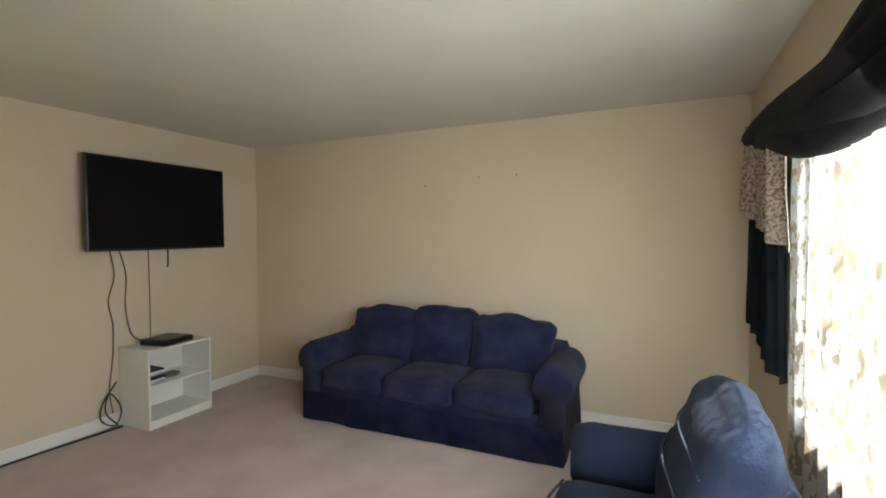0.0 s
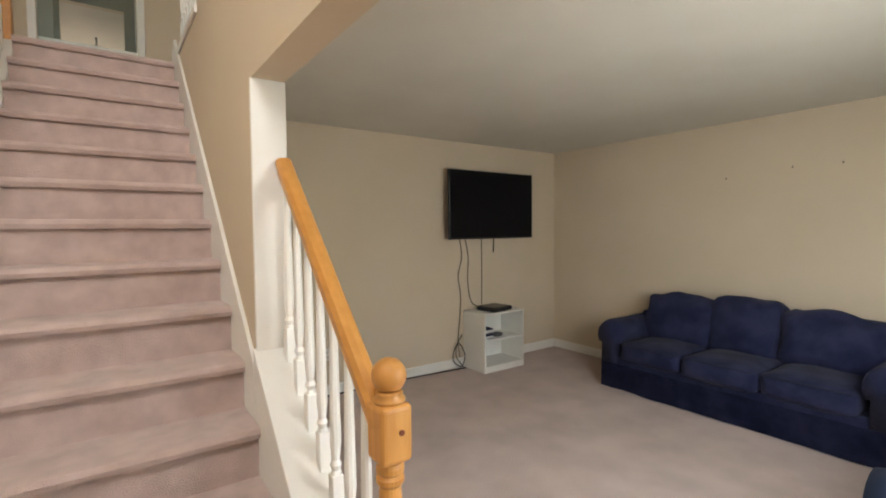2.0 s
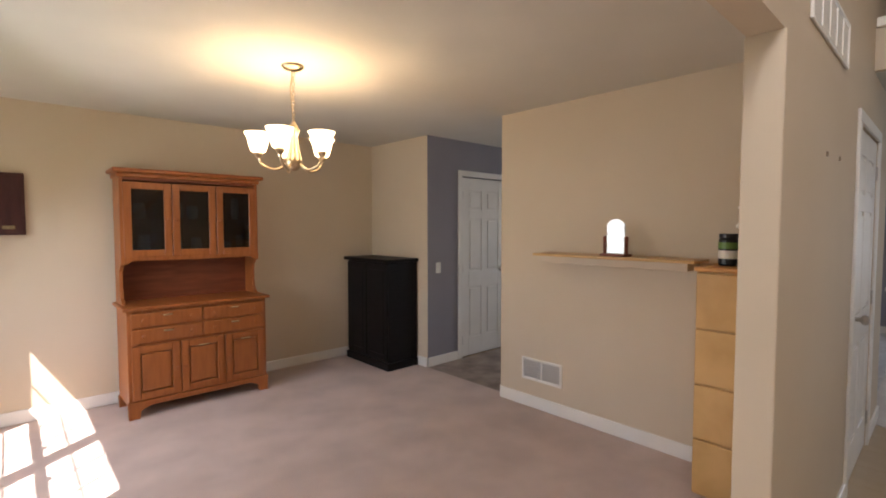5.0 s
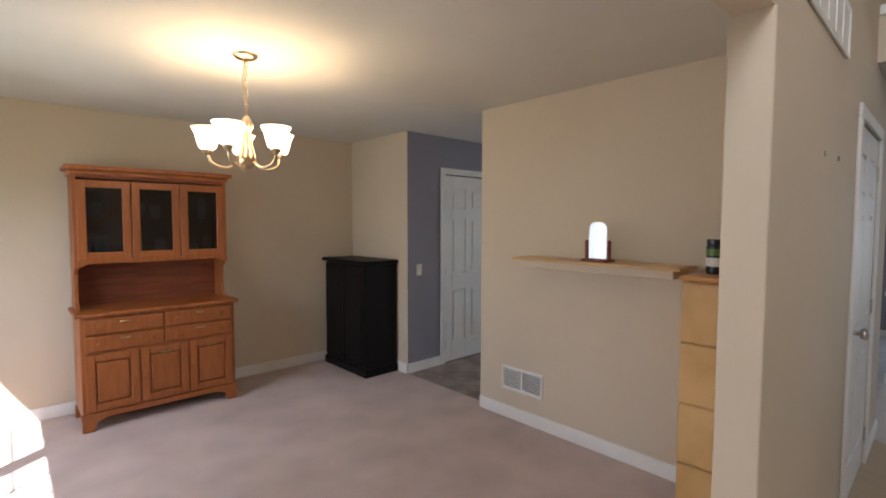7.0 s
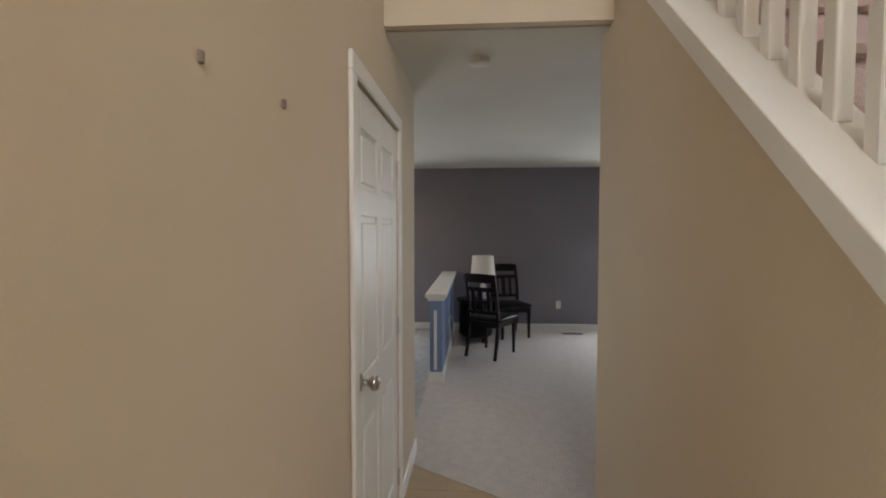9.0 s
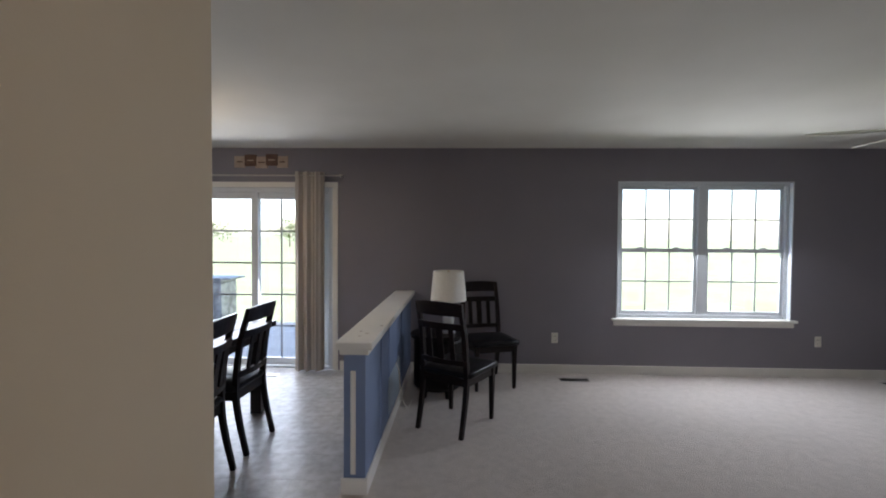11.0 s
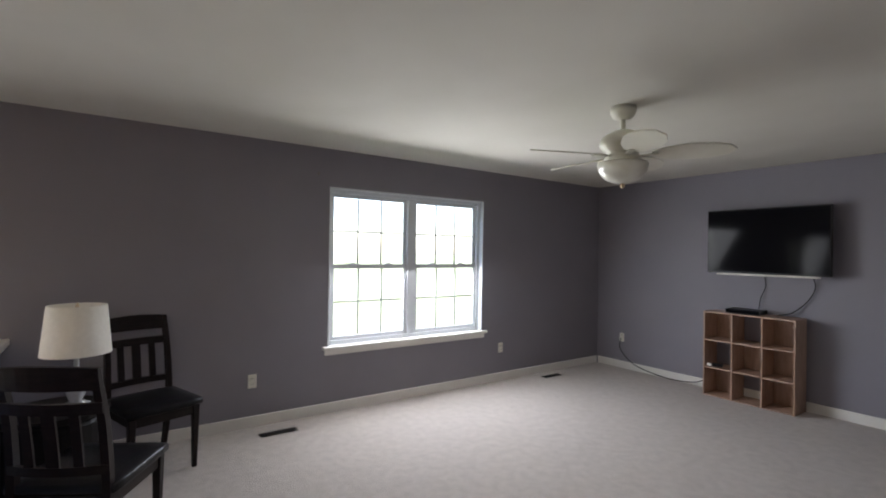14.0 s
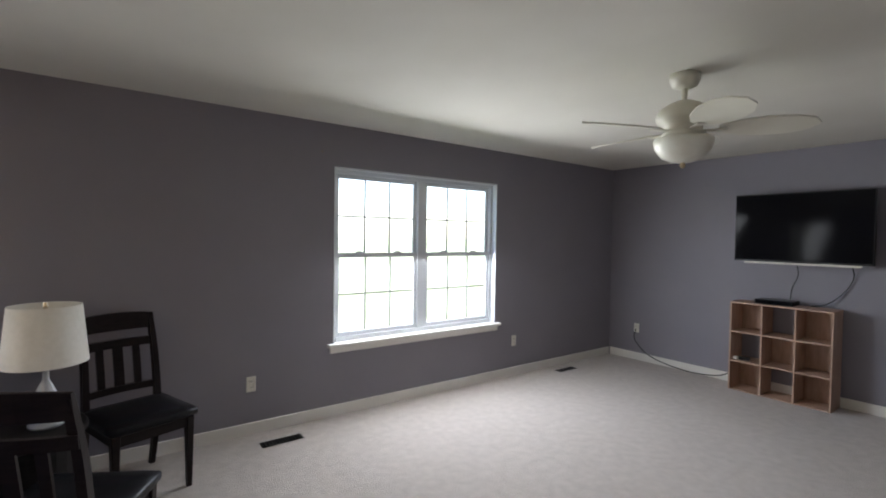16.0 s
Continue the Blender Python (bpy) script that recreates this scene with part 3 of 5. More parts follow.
def rail_bar(bm, a, b):
    """Handrail with a rounded grip, from a to b."""
    a, b = Vector(a), Vector(b)
    d = (b - a).normalized()
    s = Vector((0, 0, 1)).cross(d).normalized()
    u = d.cross(s)
    sec = [(-0.022, -0.03), (0.022, -0.03), (0.024, -0.012), (0.031, 0.0), (0.031, 0.014), (0.02, 0.028), (0, 0.032), (-0.02, 0.028), (-0.031, 0.014), (-0.031, 0.0), (-0.024, -0.012)]
    r = [[bm.verts.new(p + s * x + u * y) for x, y in sec] for p in (a, b)]
    for i in range(len(sec)):
        j = (i + 1) % len(sec)
        bm.faces.new((r[0][i], r[0][j], r[1][j], r[1][i]))
    bm.faces.new(r[0][::-1]), bm.faces.new(r[1])
    return bm


RAIL = 0.86
left = thing("stair_railing", "golden oak stair rail with white turned balusters", "railing")
newel(left, -0.51, -0.46, 0.045)
part("handrail", rail_bar(bmesh.new(), (-0.55, -0.465, nosing(-0.55) + RAIL), (-3.52, -0.465, nosing(-3.52) + RAIL)), OAK, left, "golden oak handrail")
for k in range(26):
    x = -0.68 - k * RUN / 2
    b = part("baluster", BAL_STAIR, WHITE, left)
    b.location = (x, -0.47, nosing(x) - 0.125)
part("top_newel", box((-3.60, -0.51, 2.7), (-3.51, -0.42, 3.85), 0.006), OAK, left, "golden oak top post")

right = thing("short_stair_railing", "short golden oak stair rail with white balusters", "railing")
newel(right, -0.49, 0.615, 0.045)
part("handrail", rail_bar(bmesh.new(), (-0.50, 0.60, nosing(-0.50) + RAIL), (-1.288, 0.60, nosing(-1.288) + RAIL + 0.055)), OAK, right, "golden oak handrail")
for k in range(7):
    x = -0.60 - k * RUN / 2
    b = part("baluster", BAL_SHORT, WHITE, right)
    b.location = (x, 0.60, nosing(x) + 0.175)

land = thing("landing_railing", "white balustrade along the upper landing", "railing")
for k in range(9):
    b = part("baluster", BAL, WHITE, land)
    b.location = (-3.575, -1.54 + k * 0.108, 2.75)
part("handrail", rail_bar(bmesh.new(), (-3.575, -1.6, 3.60), (-3.575, -0.58, 3.60)), OAK, land, "golden oak handrail")

side = thing("upper_railing", "white balustrade at the upstairs hallway edge", "railing")
part("shoe_rail", box((-3.58, 0.475, 2.755), (-2.47, 0.625, 2.80), 0.005), WHITE, side)
for k in range(10):
    b = part("baluster", BAL, WHITE, side)
    b.location = (-3.5 + k * 0.108, 0.55, 2.80)
part("handrail", rail_bar(bmesh.new(), (-3.6, 0.55, 3.65), (-2.45, 0.55, 3.65)), OAK, side, "golden oak handrail")


# ---- windows ----
def twin_window(name, label, x_wall, face, y0, y1, z0, z1, grid=(3, 2), stool=True):
    """Twin double-hung vinyl window set in a wall across x. face: +1 where the room lies toward +x."""
    w = thing(name, label, "window")
    w["kind"] = "structure"
    xo = x_wall - face * 0.10
    def bx(ya, yb, za, zb, d0, d1, bev=0.004):
        xs = sorted((xo + face * d0, xo + face * d1))
        return box((xs[0], ya, za), (xs[1], yb, zb), bev, 1)
    fr = bmesh.new()
    t = 0.045
    ym = (y0 + y1) / 2
    for a in ((y0, y0 + t, z0, z1), (y1 - t, y1, z0, z1), (y0 + t, y1 - t, z1 - t, z1), (y0 + t, y1 - t, z0, z0 + t), (ym - 0.045, ym + 0.045, z0 + t, z1 - t)):
        xs = sorted((xo - face * 0.03, xo + face * 0.045))
        add_box(fr, (xs[0], a[0], a[2]), (xs[1], a[1], a[3]), 0.004, 1)
    part("window_frame", fr, VINYL, w)
    zm = (z0 + z1) / 2
    for ya, yb in ((y0 + t, ym - 0.045), (ym + 0.045, y1 - t)):
        for za, zb, d in ((zm - 0.02, z1 - t, 0.0), (z0 + t, zm + 0.02, 0.022)):
            s = bmesh.new()
            q = 0.035
            for a in ((ya, ya + q, za, zb), (yb - q, yb, za, zb), (ya + q, yb - q, zb - q, zb), (ya + q, yb - q, za, za + q)):
                xs = sorted((xo + face * (d - 0.008), xo + face * (d + 0.012)))
                add_box(s, (xs[0], a[0], a[2]), (xs[1], a[1], a[3]), 0.003, 1)
            sash = part("sash", s, VINYL, w)
            g = bmesh.new()
            xg = xo + face * d
            for k in range(1, grid[0]):
                y = ya + q + (yb - ya - 2 * q) * k / grid[0]
                add_box(g, (xg - 0.004, y - 0.0065, za + q), (xg + 0.004, y + 0.0065, zb - q))
            for k in range(1, grid[1]):
                z = za + q + (zb - za - 2 * q) * k / grid[1]
                add_box(g, (xg - 0.0035, ya + q, z - 0.0065), (xg + 0.0035, yb - q, z + 0.0065))
            part("muntins", g, GRILLE, sash)
            pane = part("pane", box((xg - 0.0015, ya + q - 0.004, za + q - 0.004), (xg + 0.0015, yb - q + 0.004, zb - q + 0.004)), PANE, sash)
            pane.visible_shadow = False
        for yy in (ya + 0.22, yb - 0.22):
            part("sash_lock", bx(yy - 0.03, yy + 0.03, zm + 0.02, zm + 0.035, 0.02, 0.045, 0.003), VINYL, w)
    # painted reveal
    rv = bmesh.new()
    for a in ((y0 - 0.001, y0 + 0.012, z0, z1), (y1 - 0.012, y1 + 0.001, z0, z1), (y0 + 0.012, y1 - 0.012, z1 - 0.012, z1 + 0.001)):
        xs = sorted((xo + face * 0.046, x_wall + face * 0.004))
        add_box(rv, (xs[0], a[0], a[2]), (xs[1], a[1], a[3]))
    part("reveal", rv, VINYL, w)
    if stool:
        xs = sorted((xo + face * 0.046, x_wall + face * 0.05))
        part("window_sill", box((xs[0], y0 - 0.05, z0 - 0.022), (xs[1], y1 + 0.05, z0 + 0.006), 0.006), WHITE, w)
        xs = sorted((x_wall + face * 0.001, x_wall + face * 0.016))
        part("apron", box((xs[0], y0 - 0.03, z0 - 0.075), (xs[1], y1 + 0.03, z0 - 0.022), 0.003, 1), WHITE, w)
    return w


twin_window("window_1", "white vinyl twin double-hung window with grilles", -8.57, 1, 0.71, 2.55, 0.61, 2.09)
twin_window("window_2", "white vinyl living room window behind sheer curtains", 1.02, -1, 1.0, 3.2, 0.75, 2.05)
twin_window("window_3", "white vinyl dining room window", 1.02, -1, -5.45, -3.45, 0.75, 2.05)
twin_window("window_4", "white vinyl window high in the foyer", 1.02, -1, -1.2, 0.1, 3.1, 4.6, stool=False)

# sliding patio door
sd = thing("door_3", "white vinyl sliding patio door with grilles", "patio door")
sd["kind"] = "structure"
fr = bmesh.new()
Y0, Y1, ZT = -4.17, -2.38, 2.01
for a in ((Y0, Y0 + 0.05, 0.03, ZT), (Y1 - 0.05, Y1, 0.03, ZT), (Y0 + 0.05, Y1 - 0.05, ZT - 0.05, ZT), (Y0, Y1, 0, 0.03)):
    add_box(fr, (-8.70, a[0], a[2]), (-8.575, a[1], a[3]), 0.004, 1)
part("door_frame", fr, VINYL, sd)
for ya, yb, x in ((Y0 + 0.05, -3.23, -8.62), (-3.30, Y1 - 0.05, -8.66)):
    s = bmesh.new()
    q = 0.075
    for a in ((ya, ya + q, 0.03, ZT - 0.05), (yb - q, yb, 0.03, ZT - 0.05), (ya + q, yb - q, ZT - 0.05 - q, ZT - 0.05), (ya + q, yb - q, 0.03, 0.03 + q)):
        add_box(s, (x - 0.018, a[0], a[2]), (x + 0.018, a[1], a[3]), 0.004, 1)
    sash = part("sliding_panel", s, VINYL, sd)
    g = bmesh.new()
    for k in range(1, 3):
        y = ya + q + (yb - ya - 2 * q) * k / 3
        if ya > -3.5:
            add_box(g, (x - 0.004, y - 0.009, 0.03 + q), (x + 0.004, y + 0.009, ZT - 0.05 - q))
    for k in range(1, 5):
        z = 0.105 + (ZT - 0.125 - 0.105) * k / 5
        add_box(g, (x - 0.0035, ya + q, z - 0.009), (x + 0.0035, yb - q, z + 0.009))
    part("muntins", g, GRILLE, sash)
    pane = part("pane", box((x - 0.002, ya + q - 0.004, 0.10), (x + 0.002, yb - q + 0.004, ZT - 0.05 - q + 0.004)), PANE, sash)
    pane.visible_shadow = False
part("pull_handle", box((-8.60, -4.09, 0.92), (-8.57, -4.06, 1.16), 0.006), VINYL, sd)
casing("slider_casing", "y", Y0, Y1, ZT, -8.57, 1, w=0.06)


# ---- curtains ----
def drape(y0, y1, z0, z1, x, folds, depth, mat, name, parent, label="", gather=1.0, lift=None, ny=90, nz=14, seed=1):
    """A hanging cloth across y: folds in plan, slightly gathered toward the top."""
    bm = bmesh.new()
    rows = []
    for j in range(nz + 1):
        v = j / nz
        row = []
        for i in range(ny + 1):
            u = i / ny
            g = 1 - (1 - gather) * v
            y = (y0 + y1) / 2 + (u - 0.5) * (y1 - y0) * g
            a = u * folds * 2 * math.pi
            xo = depth * (math.sin(a) + 0.35 * math.sin(2.3 * a + 1 + seed)) * (1 - 0.25 * v)
            zb = z0 + (lift(u) if lift else 0)
            z = zb + (z1 - zb) * v
            row.append(bm.verts.new((x + xo + 0.006 * noise.noise(Vector((u * 9, v * 4, seed))), y, z)))
        rows.append(row)
    for a, b in zip(rows, rows[1:]):
        for i in range(ny):
            bm.faces.new((a[i], a[i + 1], b[i + 1], b[i]))
    return part(name, bm, mat, parent, label, smooth=True)


kc = thing("kitchen_curtains", "taupe grommet curtains on a thin metal rod", "curtain")
part("rod", tube([(-8.47, -4.38, 2.13), (-8.47, -3.3, 2.13), (-8.47, -2.24, 2.13)], 0.009), NICKEL, kc)
for y in (-4.36, -2.27):
    part("bracket", box((-8.569, y - 0.012, 2.115), (-8.46, y + 0.012, 2.145), 0.003, 1), NICKEL, kc)
drape(-2.76, -2.44, 0.01, 2.17, -8.47, 3, 0.042, TAUPE, "right_panel", kc)
drape(-4.37, -4.14, 0.01, 2.17, -8.47, 2.5, 0.04, TAUPE, "left_panel", kc)

lc = thing("living_curtains", "black swag and sheer animal print curtains on the window", "curtain")
part("rod", tube([(0.93, 0.7, 2.03), (0.93, 2.0, 2.03), (0.93, 3.95, 2.03)], 0.012), PLASTIC, lc)
drape(0.95, 3.22, 0.45, 2.03, 0.955, 17, 0.022, SHEER, "sheer_panel", lc, "pale sheer with animal print", seed=3)
drape(3.42, 4.12, 0.80, 1.98, 0.955, 5, 0.03, SLATEVOILE, "tail_panel", lc, "dark slate voile tail", gather=0.75, lift=lambda u: 0.18 * u, seed=5)
drape(3.08, 3.98, 1.42, 2.06, 0.90, 4, 0.035, LEOPARD, "print_jabot", lc, "animal print jabot", gather=0.7, lift=lambda u: 0.22 * u, seed=7)
# swag: bundled black cloth sagging between the rod ends
for k in range(5):
    pts = []
    for i in range(13):
        u = i / 12
        y = 3.70 - u * 2.92
        sag = -0.20 * math.sin(math.pi * min(1, u * 1.0)) * (0.5 + 0.16 * k)
        pts.append((0.875 + 0.012 * k + 0.02 * math.sin(5 * u + k), y, 1.98 + 0.11 * min(1, u * 1.4) + sag + 0.03 * math.sin(9 * u + k * 2)))
    part("swag_fold", tube(pts, lambda s, k=k: 0.034 + 0.028 * math.sin(math.pi * min(1, s * 1.1 + 0.1)), 10, 3), BLACKSILK, lc, smooth=True)


# ---- half wall ----
hw = tagged(new("half_wall", finish("half_wall", box((-8.57, -1.64, 0), (-6.08, -1.515, 0.845)), BLUE)), "slate blue half wall with sky reflection in its colour, between kitchen and family room", "half wall", kind="structure")
part("cap", box((-8.57, -1.685, 0.845), (-6.045, -1.47, 0.89), 0.008), WHITE, hw, "white worn wooden cap")
part("cap_moulding", box((-8.57, -1.662, 0.815), (-6.06, -1.493, 0.8455), 0.006), WHITE, hw)
part("base_trim", box((-8.569, -1.515, 0), (-6.075, -1.50, 0.1), 0.004, 1), WHITE, hw)
part("base_trim", box((-6.08, -1.655, 0), (-6.065, -1.50, 0.1), 0.004, 1), WHITE, hw)
for k, (x, y) in enumerate(((-6.22, -1.58), (-6.30, -1.55), (-6.36, -1.60), (-6.55, -1.5))):
    part("paint_chip", lathe([(0.012 + 0.004 * (k % 2), 0.8895), (0.010, 0.8912)], 7, (x, y)), TAUPE, hw)
for x in (-6.62, -6.98, -7.75):
    part("panel_batten", box((x - 0.02, -1.516, 0.1), (x + 0.02, -1.509, 0.815), 0.002, 1), BLUE, hw)
part("lead", tube([(-7.2, -1.49, 0.46), (-7.15, -1.46, 0.40), (-7.22, -1.45, 0.2), (-7.4, -1.42, 0.02), (-7.6, -1.4, 0.015)], 0.005, 6), OUTLET, hw)
part("end_strip", box((-6.081, -1.60, 0.12), (-6.072, -1.57, 0.72), 0.002, 1), WHITE, hw)
part("access_panel", box((-7.55, -1.516, 0.13), (-6.95, -1.506, 0.42), 0.003, 1), material("pale_blue_panel", (0.38, 0.46, 0.54), 0.5, scale=4), hw, "pale blue panel on the half wall")


# ---- seating ----
def rolled_arm(x0, x1, y0, y1, z_top, mat, name, parent, seed):
    """A sofa arm with a rolled top, along y."""
    bm = bmesh.new()
    c = (x0 + x1) / 2
    w = (x1 - x0) / 2
    sec = [(c - w * 0.62, 0.06), (c - w * 0.62, z_top - w * 1.5)]
    for k in range(13):
        a = math.pi * (1.18 - 1.36 * k / 12)
        sec.append((c + w * math.cos(a), z_top - w + w * math.sin(a)))
    sec += [(c + w * 0.62, z_top - w * 1.5), (c + w * 0.62, 0.06)]
    n = 10
    rings = []
    for j in range(n + 1):
        y = y0 + (y1 - y0) * j / n
        sc = 1 - 0.10 * (1 if j in (0, n) else 0)
        rings.append([bm.verts.new(Vector((c + (x - c) * sc, y, z if z < 0.1 else 0.06 + (z - 0.06) * (1 - 0.03 * (j in (0, n))))) + 0.008 * noise.noise_vector(Vector((x * 5, y * 6, z * 5 + seed)))) for x, z in sec])
    for a, b in zip(rings, rings[1:]):
        for i in range(len(sec)):
            k = (i + 1) % len(sec)
            bm.faces.new((a[i], a[k], b[k], b[i]))
    bm.faces.new(rings[0]), bm.faces.new(rings[-1][::-1])
    return part(name, bm, mat, parent, smooth=True)


def skirt(outline, z0, z1, mat, parent, seed=0):
    """Pleated cloth skirt round a seat."""
    bm = bmesh.new()
    pts = []
    for (x0, y0), (x1, y1) in zip(outline, outline[1:]):
        n = max(2, int(math.hypot(x1 - x0, y1 - y0) / 0.03))
        for i in range(n):
            pts.append((x0 + (x1 - x0) * i / n, y0 + (y1 - y0) * i / n))
    pts.append(outline[-1])
    rows = []
    for z, f in ((z0, 1.0), ((z0 + z1) / 2, 0.6), (z1, 0.1)):
        rows.append([bm.verts.new((x + f * 0.022 * noise.noise(Vector((x * 6 + seed, y * 6, 0))), y + f * 0.022 * noise.noise(Vector((x * 6, y * 6 + 9, seed))), z)) for x, y in pts])
    for a, b in zip(rows, rows[1:]):
        for i in range(len(pts) - 1):
            bm.faces.new((a[i], a[i + 1], b[i + 1], b[i]))
    bmesh.ops.solidify(bm, geom=bm.faces[:], thickness=0.008)
    return part("skirt", bm, mat, parent, smooth=True)


def sofa(name, label, width, depth, seats, at, rz, mat, back_h, cushions=True):
    """Faces local -y; origin at the middle of its back."""
    s = thing(name, label, "sofa" if seats > 1 else "armchair", at, rz)
    hw_ = width / 2
    arm = 0.24
    part("base", box((-hw_ + 0.05, -depth + 0.04, 0.05), (hw_ - 0.05, -0.04, 0.30), 0.02), mat, s)
    skirt([(-hw_ + 0.03, -0.03), (-hw_ + 0.03, -depth + 0.015), (hw_ - 0.03, -depth + 0.015), (hw_ - 0.03, -0.03)], 0.008, 0.24, mat, s, seats)
    part("back_frame", cushion((-hw_ + 0.10, -0.26, 0.2), (hw_ - 0.10, -0.01, back_h - 0.10), 0.02, 0.07, 7, seats), mat, s, smooth=True)
    rolled_arm(-hw_ - 0.03, -hw_ + arm, -depth + 0.02, -0.06, 0.64, mat, "left_arm", s, 1)
    rolled_arm(hw_ - arm, hw_ + 0.03, -depth + 0.02, -0.06, 0.64, mat, "right_arm", s, 4)
    inner = width - 2 * arm + 0.02
    w = inner / seats
    for k in range(seats):
        x0 = -inner / 2 + k * w
        part("seat_cushion", cushion((x0 + 0.004, -depth - 0.01 - 0.02 * (k % 2), 0.28), (x0 + w - 0.004, -0.22, 0.455), 0.03, 0.05, 7, 10 + k), mat, s, smooth=True)
        part("seat_piping", tube([(x0 + 0.03, -depth - 0.005, 0.435), (x0 + w / 2, -depth - 0.032, 0.447), (x0 + w - 0.03, -depth - 0.005, 0.435)], 0.006, 6), PIPING, s)
    if cushions:
        tilt = pose(0, 0, 0, -13, 0, 0)
        for k in range(seats):
            x0 = -inner / 2 + k * w
            top = back_h - 0.43 + (0.0, 0.035, -0.02)[k % 3]
            spread = (0.03, -0.01, 0.05)[k % 3]
            m = Matrix.Translation((x0 + w / 2, -0.27, 0.43)) @ tilt @ pose(0, 0, 0, 0, (2, -1, 3)[k % 3], 0)
            part("back_cushion", cushion((-w / 2 - spread, -0.11, 0), (w / 2 + spread - 0.02, 0.09, top + 0.06), 0.04, 0.06, 10, 20 + k, m, 0.03), mat, s, smooth=True)
    return s


sofa("sofa", "navy blue corduroy three-seat skirted sofa by the wall", 2.16, 0.78, 3, (-1.15, 4.61, 0), 0, NAVY, 0.79)

ac = sofa("armchair", "navy blue slipcovered armchair beside the window", 0.96, 0.82, 1, (0.90, 2.66, 0), -90, NAVY_CHAIR, 0.76, cushions=False)
m = Matrix.Translation((0, -0.36, 0.44)) @ pose(0, 0, 0, -21, 0, 0)
part("back_pillow", cushion((-0.36, -0.12, 0), (0.36, 0.08, 0.50), 0.06, 0.075, 12, 41, m, 0.010), NAVY_CHAIR, ac, smooth=True)
for zz, yy in ((0.22, -0.175), (0.34, -0.165)):
    part("pillow_seam", tube([m @ Vector((-0.33, yy + 0.05, zz)), m @ Vector((0, yy - 0.005, zz + 0.02)), m @ Vector((0.33, yy + 0.05, zz))], 0.005, 6), PIPING, ac)


def dining_chair(label, at, rz, group="dark dining chairs"):
    """Faces local -y (front), back at +y."""
    c = thing("dining_chair", label, "chair", at, rz, group)
    for sx in (-1, 1):
        x = sx * 0.195
        part("rear_leg", add_tube(bmesh.new(), spline([(x, 0.28, 0), (x, 0.225, 0.25), (x, 0.205, 0.46), (x * 0.98, 0.235, 0.75), (x * 0.96, 0.295, 0.985)], 4), lambda s: 0.021 + 0.004 * math.sin(math.pi * s), 4), ESPRESSO, c)
        bm = bmesh.new()
        add_box(bm, (x - 0.022, -0.225, 0), (x + 0.022, -0.181, 0.43), 0.004, 1)
        for v in bm.verts:
            k = 0.62 + 0.38 * min(1, v.co.z / 0.4)
            v.co.x, v.co.y = x + (v.co.x - x) * k, -0.203 + (v.co.y + 0.203) * k
        part("front_leg", bm, ESPRESSO, c)
    ap = bmesh.new()
    add_box(ap, (-0.19, -0.215, 0.37), (0.19, -0.195, 0.43)), add_box(ap, (-0.19, 0.19, 0.37), (0.19, 0.21, 0.43))
    add_box(ap, (-0.205, -0.19, 0.37), (-0.185, 0.19, 0.43)), add_box(ap, (0.185, -0.19, 0.37), (0.205, 0.19, 0.43))
    part("apron", ap, ESPRESSO, c)
    part("seat", cushion((-0.235, -0.245, 0.43), (0.235, 0.22, 0.485), 0.012, 0.022, 5, 3, None, 0.002), LEATHER, c, "black leather seat pad", smooth=True)
    def rail(z0, z1, name, curve=0.03):
        bm = bmesh.new()
        n = 8
        rr = []
        for i in range(n + 1):
            x = -0.205 + 0.41 * i / n
            yb = lambda z: 0.21 + max(0, (z - 0.46)) ** 1.3 * 0.20 + curve * (1 - (x / 0.2) ** 2)
            rise = 0.012 * (1 - (x / 0.2) ** 2) if z1 > 0.9 else 0
            rr.append([bm.verts.new(p) for p in ((x, yb(z0) - 0.011, z0), (x, yb(z0) + 0.011, z0), (x, yb(z1) + 0.011, z1 + rise), (x, yb(z1) - 0.011, z1 + rise))])
        for a, b in zip(rr, rr[1:]):
            for i in range(4):
                bm.faces.new((a[i], a[(i + 1) % 4], b[(i + 1) % 4], b[i]))
        bm.faces.new(rr[0]), bm.faces.new(rr[-1][::-1])
        part(name, bm, ESPRESSO, c)
    rail(0.905, 1.0, "crest_rail"), rail(0.80, 0.85, "upper_rail"), rail(0.53, 0.57, "lower_rail")
    for x, w in ((-0.10, 0.020), (0.0, 0.027), (0.10, 0.020)):
        sl = bmesh.new()
        rr = []
        for z in (0.555, 0.62, 0.69, 0.75, 0.815):
            y = 0.21 + max(0, z - 0.46) ** 1.3 * 0.20 + 0.03 * (1 - (x / 0.2) ** 2)
            rr.append([sl.verts.new(p) for p in ((x - w, y - 0.006, z), (x + w, y - 0.006, z), (x + w, y + 0.006, z), (x - w, y + 0.006, z))])
        for p, q in zip(rr, rr[1:]):
            for i in range(4):
                sl.faces.new((p[i], p[(i + 1) % 4], q[(i + 1) % 4], q[i]))
        sl.faces.new(rr[0][::-1]), sl.faces.new(rr[-1])
        part("back_slat", sl, ESPRESSO, c)
    return c


first = dining_chair("espresso wood dining chair with black seat by the half wall", (-7.17, -0.985, 0), 239)
second = copy_thing(first, pose(-8.16, -0.69, 0, 0, 0, 108))
second["label"] = "espresso wood dining chair against the grey wall"
for x, rz in ((-6.12, 2), (-6.73, -3)):
    k = copy_thing(first, pose(x, -2.68, 0, 0, 0, rz))
    k["label"] = "espresso wood slat-back chair tucked at the long table"

